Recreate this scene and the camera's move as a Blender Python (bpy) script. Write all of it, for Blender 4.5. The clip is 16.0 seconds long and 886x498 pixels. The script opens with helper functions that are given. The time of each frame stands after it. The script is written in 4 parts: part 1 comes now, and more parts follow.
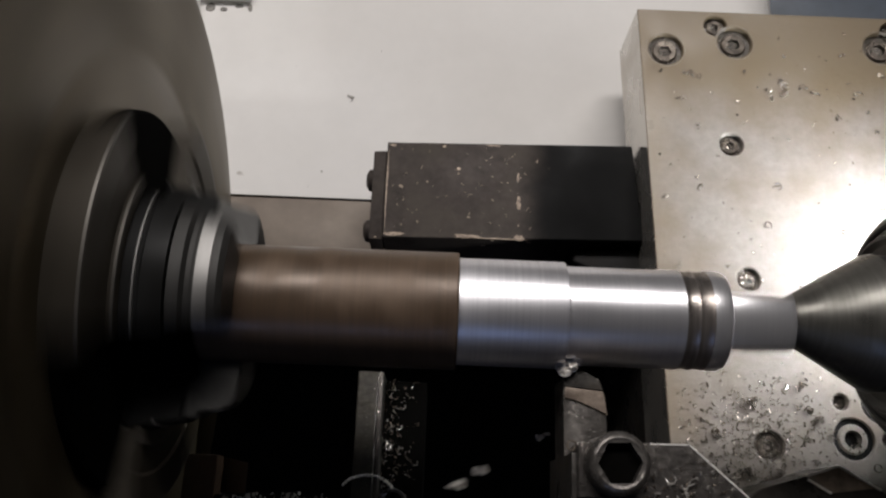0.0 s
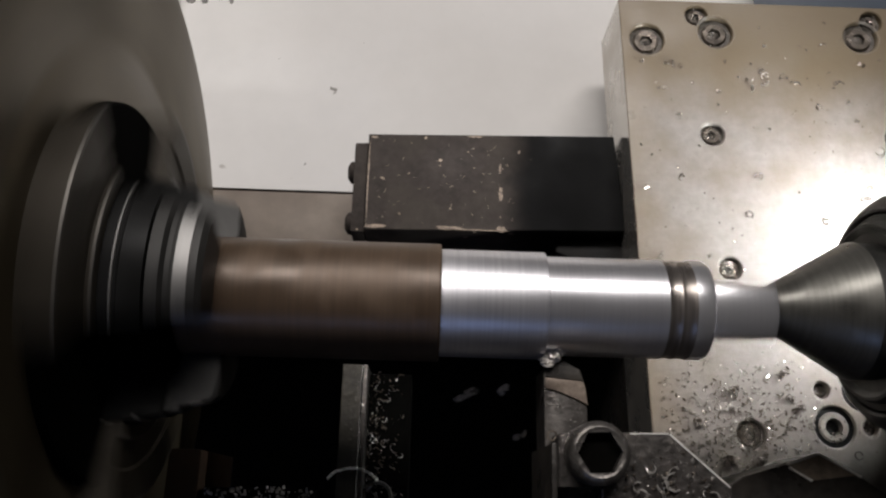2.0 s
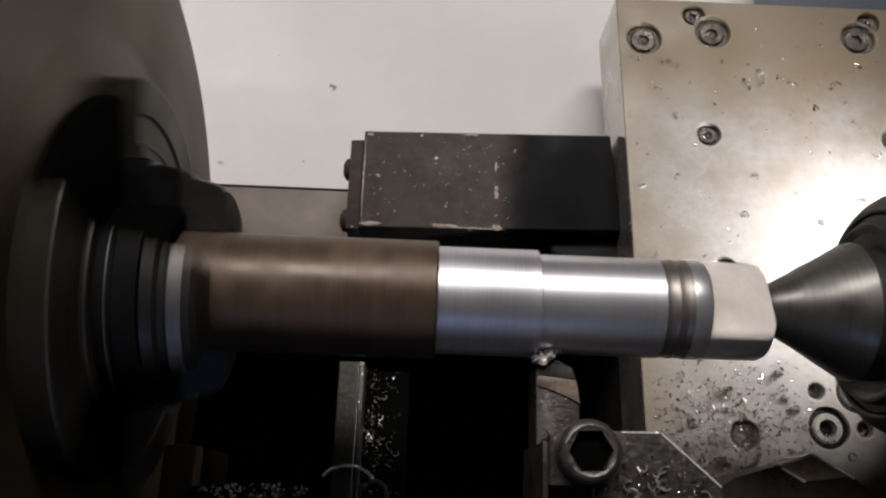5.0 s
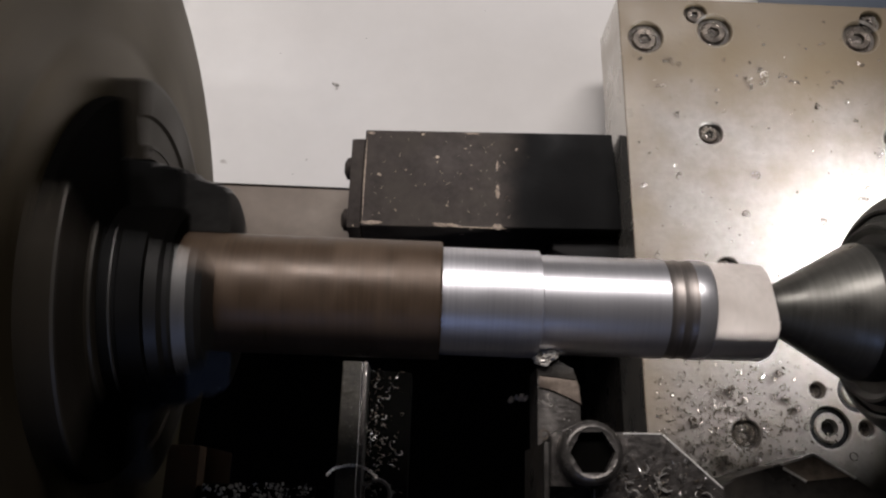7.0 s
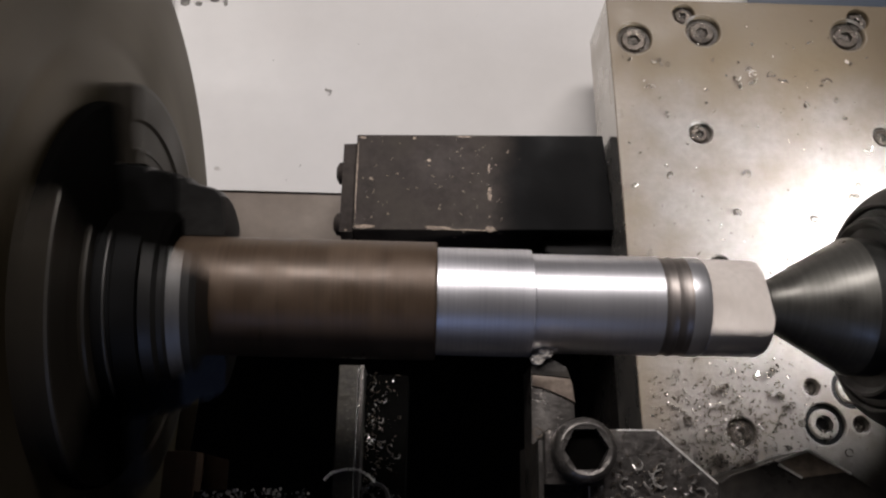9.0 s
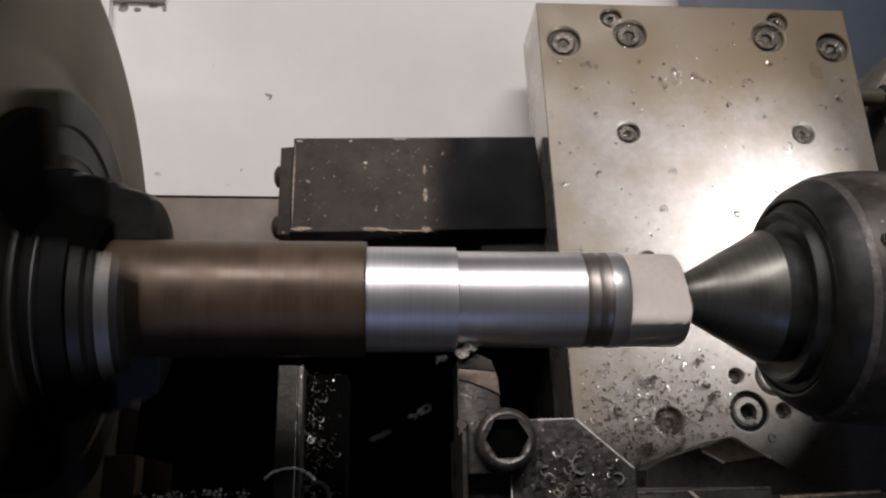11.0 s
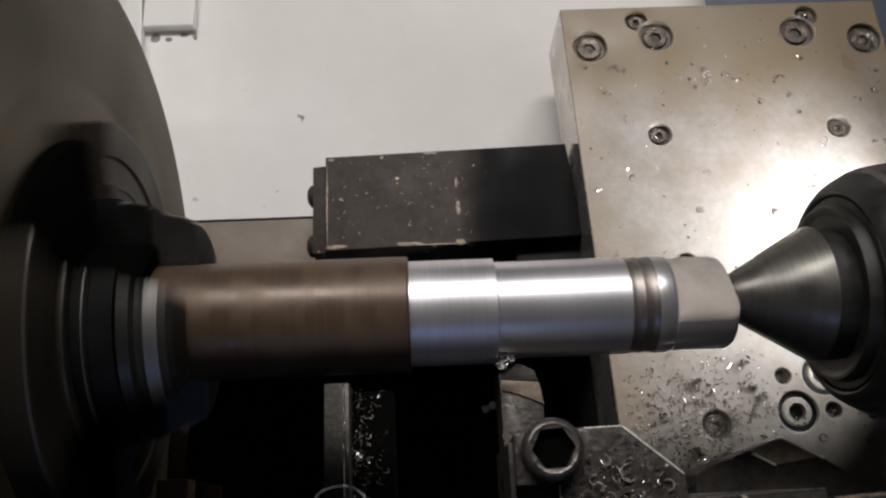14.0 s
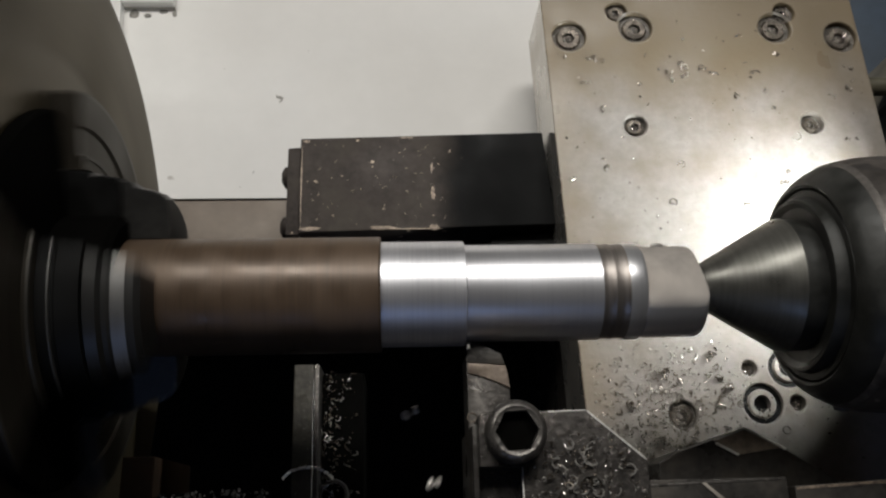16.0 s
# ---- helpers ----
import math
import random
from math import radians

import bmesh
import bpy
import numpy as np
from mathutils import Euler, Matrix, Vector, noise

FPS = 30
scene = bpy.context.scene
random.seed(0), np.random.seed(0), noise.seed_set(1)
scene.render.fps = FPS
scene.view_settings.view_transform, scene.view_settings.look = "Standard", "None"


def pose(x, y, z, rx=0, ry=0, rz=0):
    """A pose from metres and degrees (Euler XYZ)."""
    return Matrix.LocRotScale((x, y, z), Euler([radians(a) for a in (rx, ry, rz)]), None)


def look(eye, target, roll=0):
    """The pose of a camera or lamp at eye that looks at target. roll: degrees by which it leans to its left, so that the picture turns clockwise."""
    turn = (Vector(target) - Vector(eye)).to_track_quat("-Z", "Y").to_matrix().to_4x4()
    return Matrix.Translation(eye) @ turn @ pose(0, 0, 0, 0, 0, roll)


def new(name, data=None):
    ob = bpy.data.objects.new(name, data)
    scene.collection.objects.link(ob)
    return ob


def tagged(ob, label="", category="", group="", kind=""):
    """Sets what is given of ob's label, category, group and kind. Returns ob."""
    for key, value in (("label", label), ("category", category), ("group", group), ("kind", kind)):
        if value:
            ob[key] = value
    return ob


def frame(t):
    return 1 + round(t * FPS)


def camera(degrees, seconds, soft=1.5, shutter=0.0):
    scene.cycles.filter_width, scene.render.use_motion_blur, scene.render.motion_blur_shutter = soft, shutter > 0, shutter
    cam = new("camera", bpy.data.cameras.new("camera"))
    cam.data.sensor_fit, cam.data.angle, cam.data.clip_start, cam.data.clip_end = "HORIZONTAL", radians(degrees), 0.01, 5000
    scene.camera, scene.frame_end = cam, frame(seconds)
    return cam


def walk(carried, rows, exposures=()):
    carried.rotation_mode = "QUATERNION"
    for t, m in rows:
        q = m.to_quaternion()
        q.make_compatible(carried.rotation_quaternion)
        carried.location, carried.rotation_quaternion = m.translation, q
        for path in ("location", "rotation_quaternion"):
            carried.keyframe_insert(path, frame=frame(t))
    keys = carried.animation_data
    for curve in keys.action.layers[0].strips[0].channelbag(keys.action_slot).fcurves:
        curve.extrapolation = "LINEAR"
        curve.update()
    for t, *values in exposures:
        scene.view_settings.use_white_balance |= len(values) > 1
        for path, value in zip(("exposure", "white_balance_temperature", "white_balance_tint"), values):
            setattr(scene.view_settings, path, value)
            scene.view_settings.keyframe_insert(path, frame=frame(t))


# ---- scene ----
# ---- camera and its path ----
cam = camera(55.9, 16.0, soft=2.3, shutter=0.18)
PATH = [
    (0, (-0.10219, -0.21176, 0.34771), (-0.10048, 0.08569, -0.60702), 2.61),
    (0.5, (-0.10307, -0.21173, 0.34682), (-0.10821, 0.08513, -0.60809), 1.34),
    (1, (-0.10077, -0.21234, 0.34730), (-0.09556, 0.08305, -0.60806), 3.15),
    (1.5, (-0.10041, -0.21187, 0.34682), (-0.08460, 0.08188, -0.60893), 4.90),
    (2, (-0.10015, -0.21208, 0.34631), (-0.08432, 0.07856, -0.61039), 4.83),
    (2.5, (-0.09974, -0.21187, 0.34648), (-0.07802, 0.07633, -0.61084), 6.02),
    (3, (-0.09994, -0.21230, 0.34507), (-0.07921, 0.07730, -0.61185), 5.88),
    (3.5, (-0.09918, -0.21237, 0.34515), (-0.08030, 0.07742, -0.61175), 5.83),
    (4, (-0.09926, -0.21290, 0.34526), (-0.08151, 0.07835, -0.61122), 5.71),
    (6.5, (-0.09989, -0.21191, 0.34512), (-0.08442, 0.07572, -0.61250), 5.20),
    (7, (-0.10036, -0.21116, 0.34548), (-0.08510, 0.07460, -0.61270), 5.22),
    (7.5, (-0.10029, -0.21176, 0.34542), (-0.08811, 0.07682, -0.61195), 4.80),
    (8, (-0.10052, -0.21226, 0.34432), (-0.08639, 0.07759, -0.61265), 5.22),
    (10.5, (-0.09259, -0.21679, 0.34945), (-0.05437, 0.08942, -0.60174), 6.32),
    (11, (-0.08926, -0.21786, 0.35137), (-0.02374, 0.08383, -0.59978), 12.13),
    (11.5, (-0.08901, -0.22026, 0.35034), (-0.00987, 0.08038, -0.60011), 14.33),
    (12, (-0.08945, -0.21899, 0.35171), (-0.00392, 0.08547, -0.59697), 15.53),
    (12.5, (-0.09011, -0.21998, 0.35033), (-0.02264, 0.07920, -0.60148), 11.85),
    (13, (-0.08907, -0.22020, 0.35082), (-0.02363, 0.07894, -0.60115), 11.52),
    (13.5, (-0.08851, -0.21841, 0.35223), (-0.01427, 0.08500, -0.59773), 12.77),
    (14, (-0.09200, -0.21778, 0.35117), (-0.06468, 0.09915, -0.59688), 2.50),
    (14.5, (-0.09062, -0.22057, 0.35012), (-0.04832, 0.09349, -0.59835), 5.96),
    (15, (-0.09010, -0.22186, 0.34935), (-0.03655, 0.08461, -0.60102), 8.63),
    (15.5, (-0.08981, -0.22245, 0.34972), (-0.03876, 0.08304, -0.60111), 8.16),
    (16, (-0.08977, -0.22126, 0.34963), (-0.03893, 0.08699, -0.60031), 8.30),
]
walk(cam, [(t, look(eye, target, roll)) for t, eye, target, roll in PATH],
     [(0, 0, 6500, 10), (4, 0, 6500, 11), (7.5, 0, 6500, 13), (11, 0, 6500, 13), (13.5, 0, 6500, 10), (15, 0, 6500, 9), (16, 0, 6500, 5)])

# ---- measures of the machine (metres) ----
AXIS_Y, AXIS_Z = -0.1495, 0.080        # spindle axis, which runs along x
FEED = 0.00045                         # carriage feed in metres a second, towards the chuck
TIP_X = -0.0615                        # where the cutting tip starts
R_BLACK, R_RAW, R_TURNED = 0.0192, 0.0175, 0.0162

# ---- light ----
world = bpy.data.worlds.new("workshop_air")
scene.world = world
world.use_nodes = True
world.node_tree.nodes["Background"].inputs[0].default_value = (0.9, 0.85, 0.8, 1)
world.node_tree.nodes["Background"].inputs[1].default_value = 0.002


def area_lamp(name, eye, target, size, power, colour, size_y=None, spread=180):
    data = bpy.data.lights.new(name, "AREA")
    data.energy, data.color, data.size = power, colour, size
    data.shape, data.spread = "DISK", radians(spread)
    if size_y:
        data.shape, data.size_y = "RECTANGLE", size_y
    ob = new(name, data)
    ob.matrix_world = look(eye, target)
    return ob


area_lamp("work_light", (0.118, -0.111, 0.048), (0.0693, -0.1000, 0.0), 0.014, 0.32, (0.96, 0.98, 1.0), spread=130)
area_lamp("ceiling_light", (-0.24, 0.76, 1.33), (-0.17, -0.1, 0.0), 1.58, 24.2, (1.0, 0.955, 0.935), 0.28)
# Unseen cool source in front, added for the blue reflections on the shaft.
area_lamp("cool_front_light", (-0.35, -1.9, 1.22), (0.0, -0.15, 0.05), 0.6, 1.25, (0.34, 0.50, 1.0), 0.36)


# ---- materials ----
def link(tree, a, b):
    tree.links.new(a, b)


def surface(name, light, dark, grain=300.0, rough=0.5, metal=0.0, bump=0.2, stain=None, stain_scale=25.0, stain_amount=0.5,
            stretch=(1, 1, 1), rough_spread=0.15, aniso=0.0, sharp=0.25, specks=None, speck_scale=400.0, speck_cut=0.72):
    """A worn surface: a fine grain between two colours, larger stains, and relief from the grain."""
    m = bpy.data.materials.new(name)
    m.use_nodes = True
    t = m.node_tree
    n = t.nodes
    out = n["Principled BSDF"]
    co = n.new("ShaderNodeTexCoord")
    mp = n.new("ShaderNodeMapping")
    mp.inputs["Scale"].default_value = stretch
    link(t, co.outputs["Object"], mp.inputs[0])
    fine = n.new("ShaderNodeTexNoise")
    fine.inputs["Scale"].default_value = grain
    fine.inputs["Detail"].default_value = 6
    fine.inputs["Roughness"].default_value = 0.65
    link(t, mp.outputs[0], fine.inputs["Vector"])
    ramp = n.new("ShaderNodeValToRGB")
    ramp.color_ramp.elements[0].position, ramp.color_ramp.elements[1].position = 0.5 - sharp, 0.5 + sharp
    ramp.color_ramp.elements[0].color, ramp.color_ramp.elements[1].color = (*dark, 1), (*light, 1)
    link(t, fine.outputs[0], ramp.inputs[0])
    colour = ramp.outputs[0]
    broad = n.new("ShaderNodeTexNoise")
    broad.inputs["Scale"].default_value = stain_scale
    broad.inputs["Detail"].default_value = 5
    link(t, co.outputs["Object"], broad.inputs["Vector"])
    if stain:
        cut = n.new("ShaderNodeMapRange")
        cut.inputs[1].default_value, cut.inputs[2].default_value = 0.45, 0.68
        cut.inputs[3].default_value, cut.inputs[4].default_value = 0.0, stain_amount
        link(t, broad.outputs[0], cut.inputs[0])
        mix = n.new("ShaderNodeMix")
        mix.data_type = "RGBA"
        link(t, cut.outputs[0], mix.inputs[0])
        link(t, colour, mix.inputs[6])
        mix.inputs[7].default_value = (*stain, 1)
        colour = mix.outputs[2]
    if specks:
        dots = n.new("ShaderNodeTexNoise")
        dots.inputs["Scale"].default_value = speck_scale
        dots.inputs["Detail"].default_value = 2
        link(t, co.outputs["Object"], dots.inputs["Vector"])
        cut2 = n.new("ShaderNodeMapRange")
        cut2.inputs[1].default_value, cut2.inputs[2].default_value = speck_cut - 0.02, speck_cut + 0.02
        link(t, dots.outputs[0], cut2.inputs[0])
        mix2 = n.new("ShaderNodeMix")
        mix2.data_type = "RGBA"
        link(t, cut2.outputs[0], mix2.inputs[0])
        link(t, colour, mix2.inputs[6])
        mix2.inputs[7].default_value = (*specks, 1)
        colour = mix2.outputs[2]
    link(t, colour, out.inputs["Base Color"])
    rr = n.new("ShaderNodeMapRange")
    rr.inputs[1].default_value, rr.inputs[2].default_value = 0.3, 0.7
    rr.inputs[3].default_value, rr.inputs[4].default_value = max(rough - rough_spread, 0.03), min(rough + rough_spread, 1)
    link(t, broad.outputs[0], rr.inputs[0])
    link(t, rr.outputs[0], out.inputs["Roughness"])
    out.inputs["Metallic"].default_value = metal
    out.inputs["Anisotropic"].default_value = aniso
    if bump:
        bp = n.new("ShaderNodeBump")
        bp.inputs["Strength"].default_value = bump
        bp.inputs["Distance"].default_value = 0.0006
        link(t, fine.outputs[0], bp.inputs["Height"])
        link(t, bp.outputs[0], out.inputs["Normal"])
    return m


M_PLATE = surface("ground_steel_plate", (0.54, 0.50, 0.45), (0.42, 0.385, 0.34), 520, 0.38, 0.66, 0.14, (0.36, 0.29, 0.21), 26, 0.45, rough_spread=0.12, specks=(0.16, 0.13, 0.10), speck_scale=300, speck_cut=0.735)
M_SCREW = surface("oily_screw_steel", (0.205, 0.175, 0.145), (0.055, 0.046, 0.038), 700, 0.30, 0.7, 0.6, (0.03, 0.025, 0.02), 160, 0.8)
M_TURNED = surface("turned_bright_steel", (0.84, 0.83, 0.85), (0.74, 0.73, 0.76), 1500, 0.33, 0.88, 0.08, stretch=(1, 0.02, 0.02), rough_spread=0.05)
M_RAW = surface("first_cut_steel", (0.82, 0.81, 0.83), (0.64, 0.63, 0.66), 1100, 0.38, 0.88, 0.12, stretch=(1, 0.02, 0.02), rough_spread=0.08)
M_BLACKSKIN = surface("brown_mill_scale", (0.106, 0.070, 0.045), (0.070, 0.047, 0.031), 900, 0.42, 0.30, 0.14, (0.16, 0.108, 0.070), 75, 0.45, stretch=(1, 0.03, 0.03))
M_SCUFF = surface("scuffed_brown_band", (0.40, 0.36, 0.33), (0.20, 0.175, 0.16), 900, 0.32, 0.85, 0.2, stretch=(1, 0.05, 0.05))
M_COLLAR = surface("polished_collar_steel", (0.88, 0.87, 0.88), (0.80, 0.79, 0.81), 1500, 0.30, 0.85, 0.06, stretch=(1, 0.02, 0.02), rough_spread=0.03)
M_CLAMP = surface("oily_clamp_steel", (0.21, 0.19, 0.175), (0.055, 0.050, 0.046), 420, 0.26, 0.75, 0.5, (0.022, 0.020, 0.018), 95, 0.85)
M_FLAT = surface("milled_flat_steel", (0.54, 0.495, 0.455), (0.42, 0.38, 0.345), 500, 0.45, 0.6, 0.12, (0.50, 0.44, 0.38), 60, 0.2)
M_CHUCK = surface("chuck_grey_steel", (0.114, 0.091, 0.054), (0.058, 0.046, 0.027), 90, 0.42, 0.7, 0.1, (0.09, 0.075, 0.055), 22, 0.6)
M_JAW = surface("dark_jaw_steel", (0.010, 0.0096, 0.009), (0.005, 0.005, 0.0045), 220, 0.42, 0.05, 0.15, (0.02, 0.02, 0.02), 60, 0.6)
M_JAW.node_tree.nodes["Principled BSDF"].inputs["Specular IOR Level"].default_value = 0.1
M_STEP = surface("grey_brown_jaw_steel", (0.072, 0.062, 0.048), (0.040, 0.034, 0.026), 160, 0.45, 0.5, 0.12, (0.05, 0.043, 0.034), 40, 0.6)
M_STEPRIM = surface("pale_jaw_rim", (0.13, 0.12, 0.105), (0.07, 0.064, 0.056), 300, 0.42, 0.6, 0.1)
M_JAWTIP = surface("bright_jaw_face", (0.38, 0.37, 0.355), (0.21, 0.204, 0.196), 400, 0.42, 0.85, 0.1)
M_TIP = surface("dark_ground_tip", (0.060, 0.058, 0.055), (0.032, 0.031, 0.029), 400, 0.45, 0.6, 0.1)
M_CENTRE = surface("dark_centre_steel", (0.165, 0.158, 0.142), (0.105, 0.102, 0.090), 900, 0.42, 0.75, 0.08, (0.085, 0.082, 0.070), 80, 0.5, stretch=(1, 0.05, 0.05))
M_HOUSING = surface("scuffed_housing_steel", (0.085, 0.074, 0.066), (0.040, 0.036, 0.033), 260, 0.46, 0.35, 0.35, (0.16, 0.135, 0.115), 75, 0.75, specks=(0.26, 0.22, 0.19), speck_scale=330, speck_cut=0.70)
M_CAP = surface("oily_black_cap", (0.022, 0.022, 0.019), (0.010, 0.010, 0.0085), 260, 0.50, 0.2, 0.2, (0.045, 0.043, 0.038), 90, 0.5)
M_CHAMFER = surface("scuffed_chamfer_steel", (0.19, 0.17, 0.155), (0.055, 0.050, 0.045), 420, 0.48, 0.4, 0.5, (0.07, 0.062, 0.055), 160, 0.7)
M_BLOCK = surface("worn_black_paint", (0.062, 0.051, 0.045), (0.030, 0.0255, 0.023), 220, 0.52, 0.1, 0.25, (0.075, 0.065, 0.055), 40, 0.6, specks=(0.42, 0.34, 0.26), speck_scale=170, speck_cut=0.735)


def film_or_shade_over(m, axis, start, end, colour, wobble=0.012, scale=60, most=1.0):
    """Lets a film of oil or rust, or painted shade, cover a material from one place along an axis to another, with an
    uneven border.
    """
    t = m.node_tree
    n = t.nodes
    out = n["Principled BSDF"]
    co, sep, wob = n.new("ShaderNodeTexCoord"), n.new("ShaderNodeSeparateXYZ"), n.new("ShaderNodeTexNoise")
    wob.inputs["Scale"].default_value = scale
    wob.inputs["Detail"].default_value = 4
    link(t, co.outputs["Object"], sep.inputs[0])
    link(t, co.outputs["Object"], wob.inputs["Vector"])
    shift = n.new("ShaderNodeMath")
    shift.operation = "MULTIPLY_ADD"
    shift.inputs[1].default_value = wobble
    link(t, wob.outputs[0], shift.inputs[0])
    link(t, sep.outputs[axis], shift.inputs[2])
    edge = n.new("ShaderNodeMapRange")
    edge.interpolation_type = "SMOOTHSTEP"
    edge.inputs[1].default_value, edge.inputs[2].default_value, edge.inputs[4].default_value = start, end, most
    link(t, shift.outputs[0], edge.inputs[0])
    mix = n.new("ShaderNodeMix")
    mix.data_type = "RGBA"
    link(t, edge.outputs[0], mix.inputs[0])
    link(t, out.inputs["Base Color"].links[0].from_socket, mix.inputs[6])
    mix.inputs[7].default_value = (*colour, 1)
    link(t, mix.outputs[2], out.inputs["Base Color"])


M_SLIDE = surface("stained_slide_steel", (0.275, 0.252, 0.230), (0.205, 0.186, 0.166), 240, 0.40, 0.0, 0.32, (0.165, 0.132, 0.095), 38, 0.6, rough_spread=0.16, specks=(0.12, 0.10, 0.08), speck_scale=260, speck_cut=0.735)
# Brown tint grows towards the back edge and the left edge.
film_or_shade_over(M_SLIDE, 1, -0.030, 0.024, (0.180, 0.138, 0.085), 0.050, 35, 0.95)
film_or_shade_over(M_SLIDE, 0, 0.036, -0.004, (0.21, 0.162, 0.105), 0.036, 45, 0.75)
M_SLIDE.node_tree.nodes["Principled BSDF"].inputs["Specular IOR Level"].default_value = 0.35
M_SIDE = surface("ground_side_steel", (0.72, 0.69, 0.64), (0.63, 0.60, 0.555), 420, 0.26, 0.85, 0.05, (0.52, 0.47, 0.40), 45, 0.4)
M_BORE = surface("stained_bore_rim", (0.44, 0.41, 0.37), (0.27, 0.245, 0.21), 420, 0.4, 0.3, 0.2, (0.12, 0.10, 0.08), 130, 0.8)
M_SLUDGE = surface("oily_sludge", (0.17, 0.15, 0.125), (0.05, 0.044, 0.037), 900, 0.3, 0.2, 0.8, (0.025, 0.022, 0.02), 260, 0.6)
M_GRIT = surface("oily_grit", (0.20, 0.175, 0.15), (0.02, 0.018, 0.016), 900, 0.25, 0.5, 1.0, sharp=0.12)
# Shade on the block's right half is put into its colour, near black.
film_or_shade_over(M_BLOCK, 0, -0.062, -0.046, (0.008, 0.008, 0.008))
M_BLOCK.node_tree.nodes["Principled BSDF"].inputs["Specular IOR Level"].default_value = 0.06
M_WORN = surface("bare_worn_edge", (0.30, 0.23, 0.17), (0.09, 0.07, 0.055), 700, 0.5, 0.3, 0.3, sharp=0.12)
M_LITFACET = surface("brown_lit_steel", (0.36, 0.29, 0.225), (0.15, 0.12, 0.092), 300, 0.45, 0.4, 0.3)
# Pale colour for highlights painted along clamp and holder edges.
M_EDGE = surface("edge_highlight", (0.88, 0.86, 0.82), (0.55, 0.52, 0.48), 900, 0.34, 0.25, 0.3)
M_RIM = surface("worn_screw_rim", (0.20, 0.185, 0.17), (0.055, 0.050, 0.046), 500, 0.34, 0.7, 0.4, (0.05, 0.046, 0.042), 200, 0.7)
M_RAIL = surface("grey_rail_steel", (0.066, 0.060, 0.048), (0.030, 0.027, 0.021), 420, 0.42, 0.4, 0.35, (0.02, 0.018, 0.016), 90, 0.6)
M_NECK = surface("dull_black_steel", (0.012, 0.012, 0.012), (0.006, 0.006, 0.006), 200, 0.5, 0.0, 0.15, (0.022, 0.02, 0.018), 40, 0.6)
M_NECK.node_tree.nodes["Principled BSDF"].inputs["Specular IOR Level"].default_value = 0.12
M_SHEET = surface("cream_white_paint", (0.69, 0.67, 0.645), (0.645, 0.627, 0.603), 60, 0.5, 0.0, 0.04, (0.68, 0.64, 0.59), 6, 0.18, specks=(0.40, 0.37, 0.34), speck_scale=75, speck_cut=0.80)
M_LEDGE = surface("grimy_grey_ledge", (0.30, 0.25, 0.20), (0.22, 0.18, 0.145), 90, 0.6, 0.0, 0.2, (0.14, 0.11, 0.09), 18, 0.6)
M_BLUE = surface("dark_blue_paint", (0.035, 0.055, 0.085), (0.022, 0.036, 0.058), 80, 0.45, 0.0, 0.1, (0.02, 0.025, 0.03), 12, 0.5)
# Near-black with little sheen, for the tray and the spanner holes.
M_TRAY = surface("near_black_tray", (0.008, 0.0075, 0.007), (0.004, 0.004, 0.004), 80, 0.7, 0.0, 0.2)
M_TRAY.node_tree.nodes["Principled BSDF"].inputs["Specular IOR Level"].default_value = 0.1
M_GAPMARK = surface("grey_gap_mark", (0.24, 0.225, 0.20), (0.05, 0.047, 0.042), 260, 0.8, 0.0, 0.2, (0.40, 0.375, 0.34), 180, 0.7)
M_SMUDGE = surface("pale_grey_smudge", (0.50, 0.475, 0.445), (0.36, 0.34, 0.315), 500, 0.7, 0.0, 0.1)
# Near-black without sheen, for hub, rail shelf, chip ledge and the socket's filler.
M_PIT = surface("dull_near_black", (0.0030, 0.0028, 0.0025), (0.0018, 0.0017, 0.0015), 200, 0.9, 0.0, 0.2)
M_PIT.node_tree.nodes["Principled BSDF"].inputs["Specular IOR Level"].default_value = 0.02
M_ROD = surface("olive_oily_rod", (0.16, 0.145, 0.10), (0.085, 0.078, 0.055), 200, 0.4, 0.2, 0.2, (0.05, 0.045, 0.03), 60, 0.7)
M_BRACKET = surface("grey_green_casting", (0.23, 0.205, 0.16), (0.15, 0.135, 0.105), 60, 0.6, 0.0, 0.3, (0.05, 0.048, 0.04), 25, 0.6)
M_TOOL = surface("worn_tool_steel", (0.13, 0.118, 0.108), (0.05, 0.046, 0.042), 420, 0.36, 0.75, 0.35, (0.05, 0.045, 0.04), 90, 0.6)
M_DARKTOOL = surface("blackened_tool_steel", (0.066, 0.060, 0.054), (0.026, 0.024, 0.022), 350, 0.34, 0.4, 0.3, (0.06, 0.047, 0.033), 70, 0.45)
M_INSERT = surface("tan_insert_seat", (0.25, 0.198, 0.155), (0.095, 0.074, 0.060), 600, 0.4, 0.5, 0.2)
M_FRESH = surface("fresh_bright_chip", (0.85, 0.82, 0.78), (0.55, 0.50, 0.44), 900, 0.28, 0.25, 0.2)
M_CHIP = surface("bright_steel_chip", (0.80, 0.76, 0.70), (0.42, 0.38, 0.33), 900, 0.18, 0.80, 0.2)
M_WETCHIP = surface("wet_steel_chip", (0.82, 0.79, 0.74), (0.36, 0.33, 0.29), 900, 0.16, 0.65, 0.2)
M_DARKCHIP = surface("oily_dark_chip", (0.16, 0.13, 0.10), (0.05, 0.04, 0.03), 900, 0.35, 0.7, 0.2)
M_RUST = surface("rusty_orange_bracket", (0.042, 0.021, 0.009), (0.018, 0.010, 0.005), 200, 0.6, 0.2, 0.3)
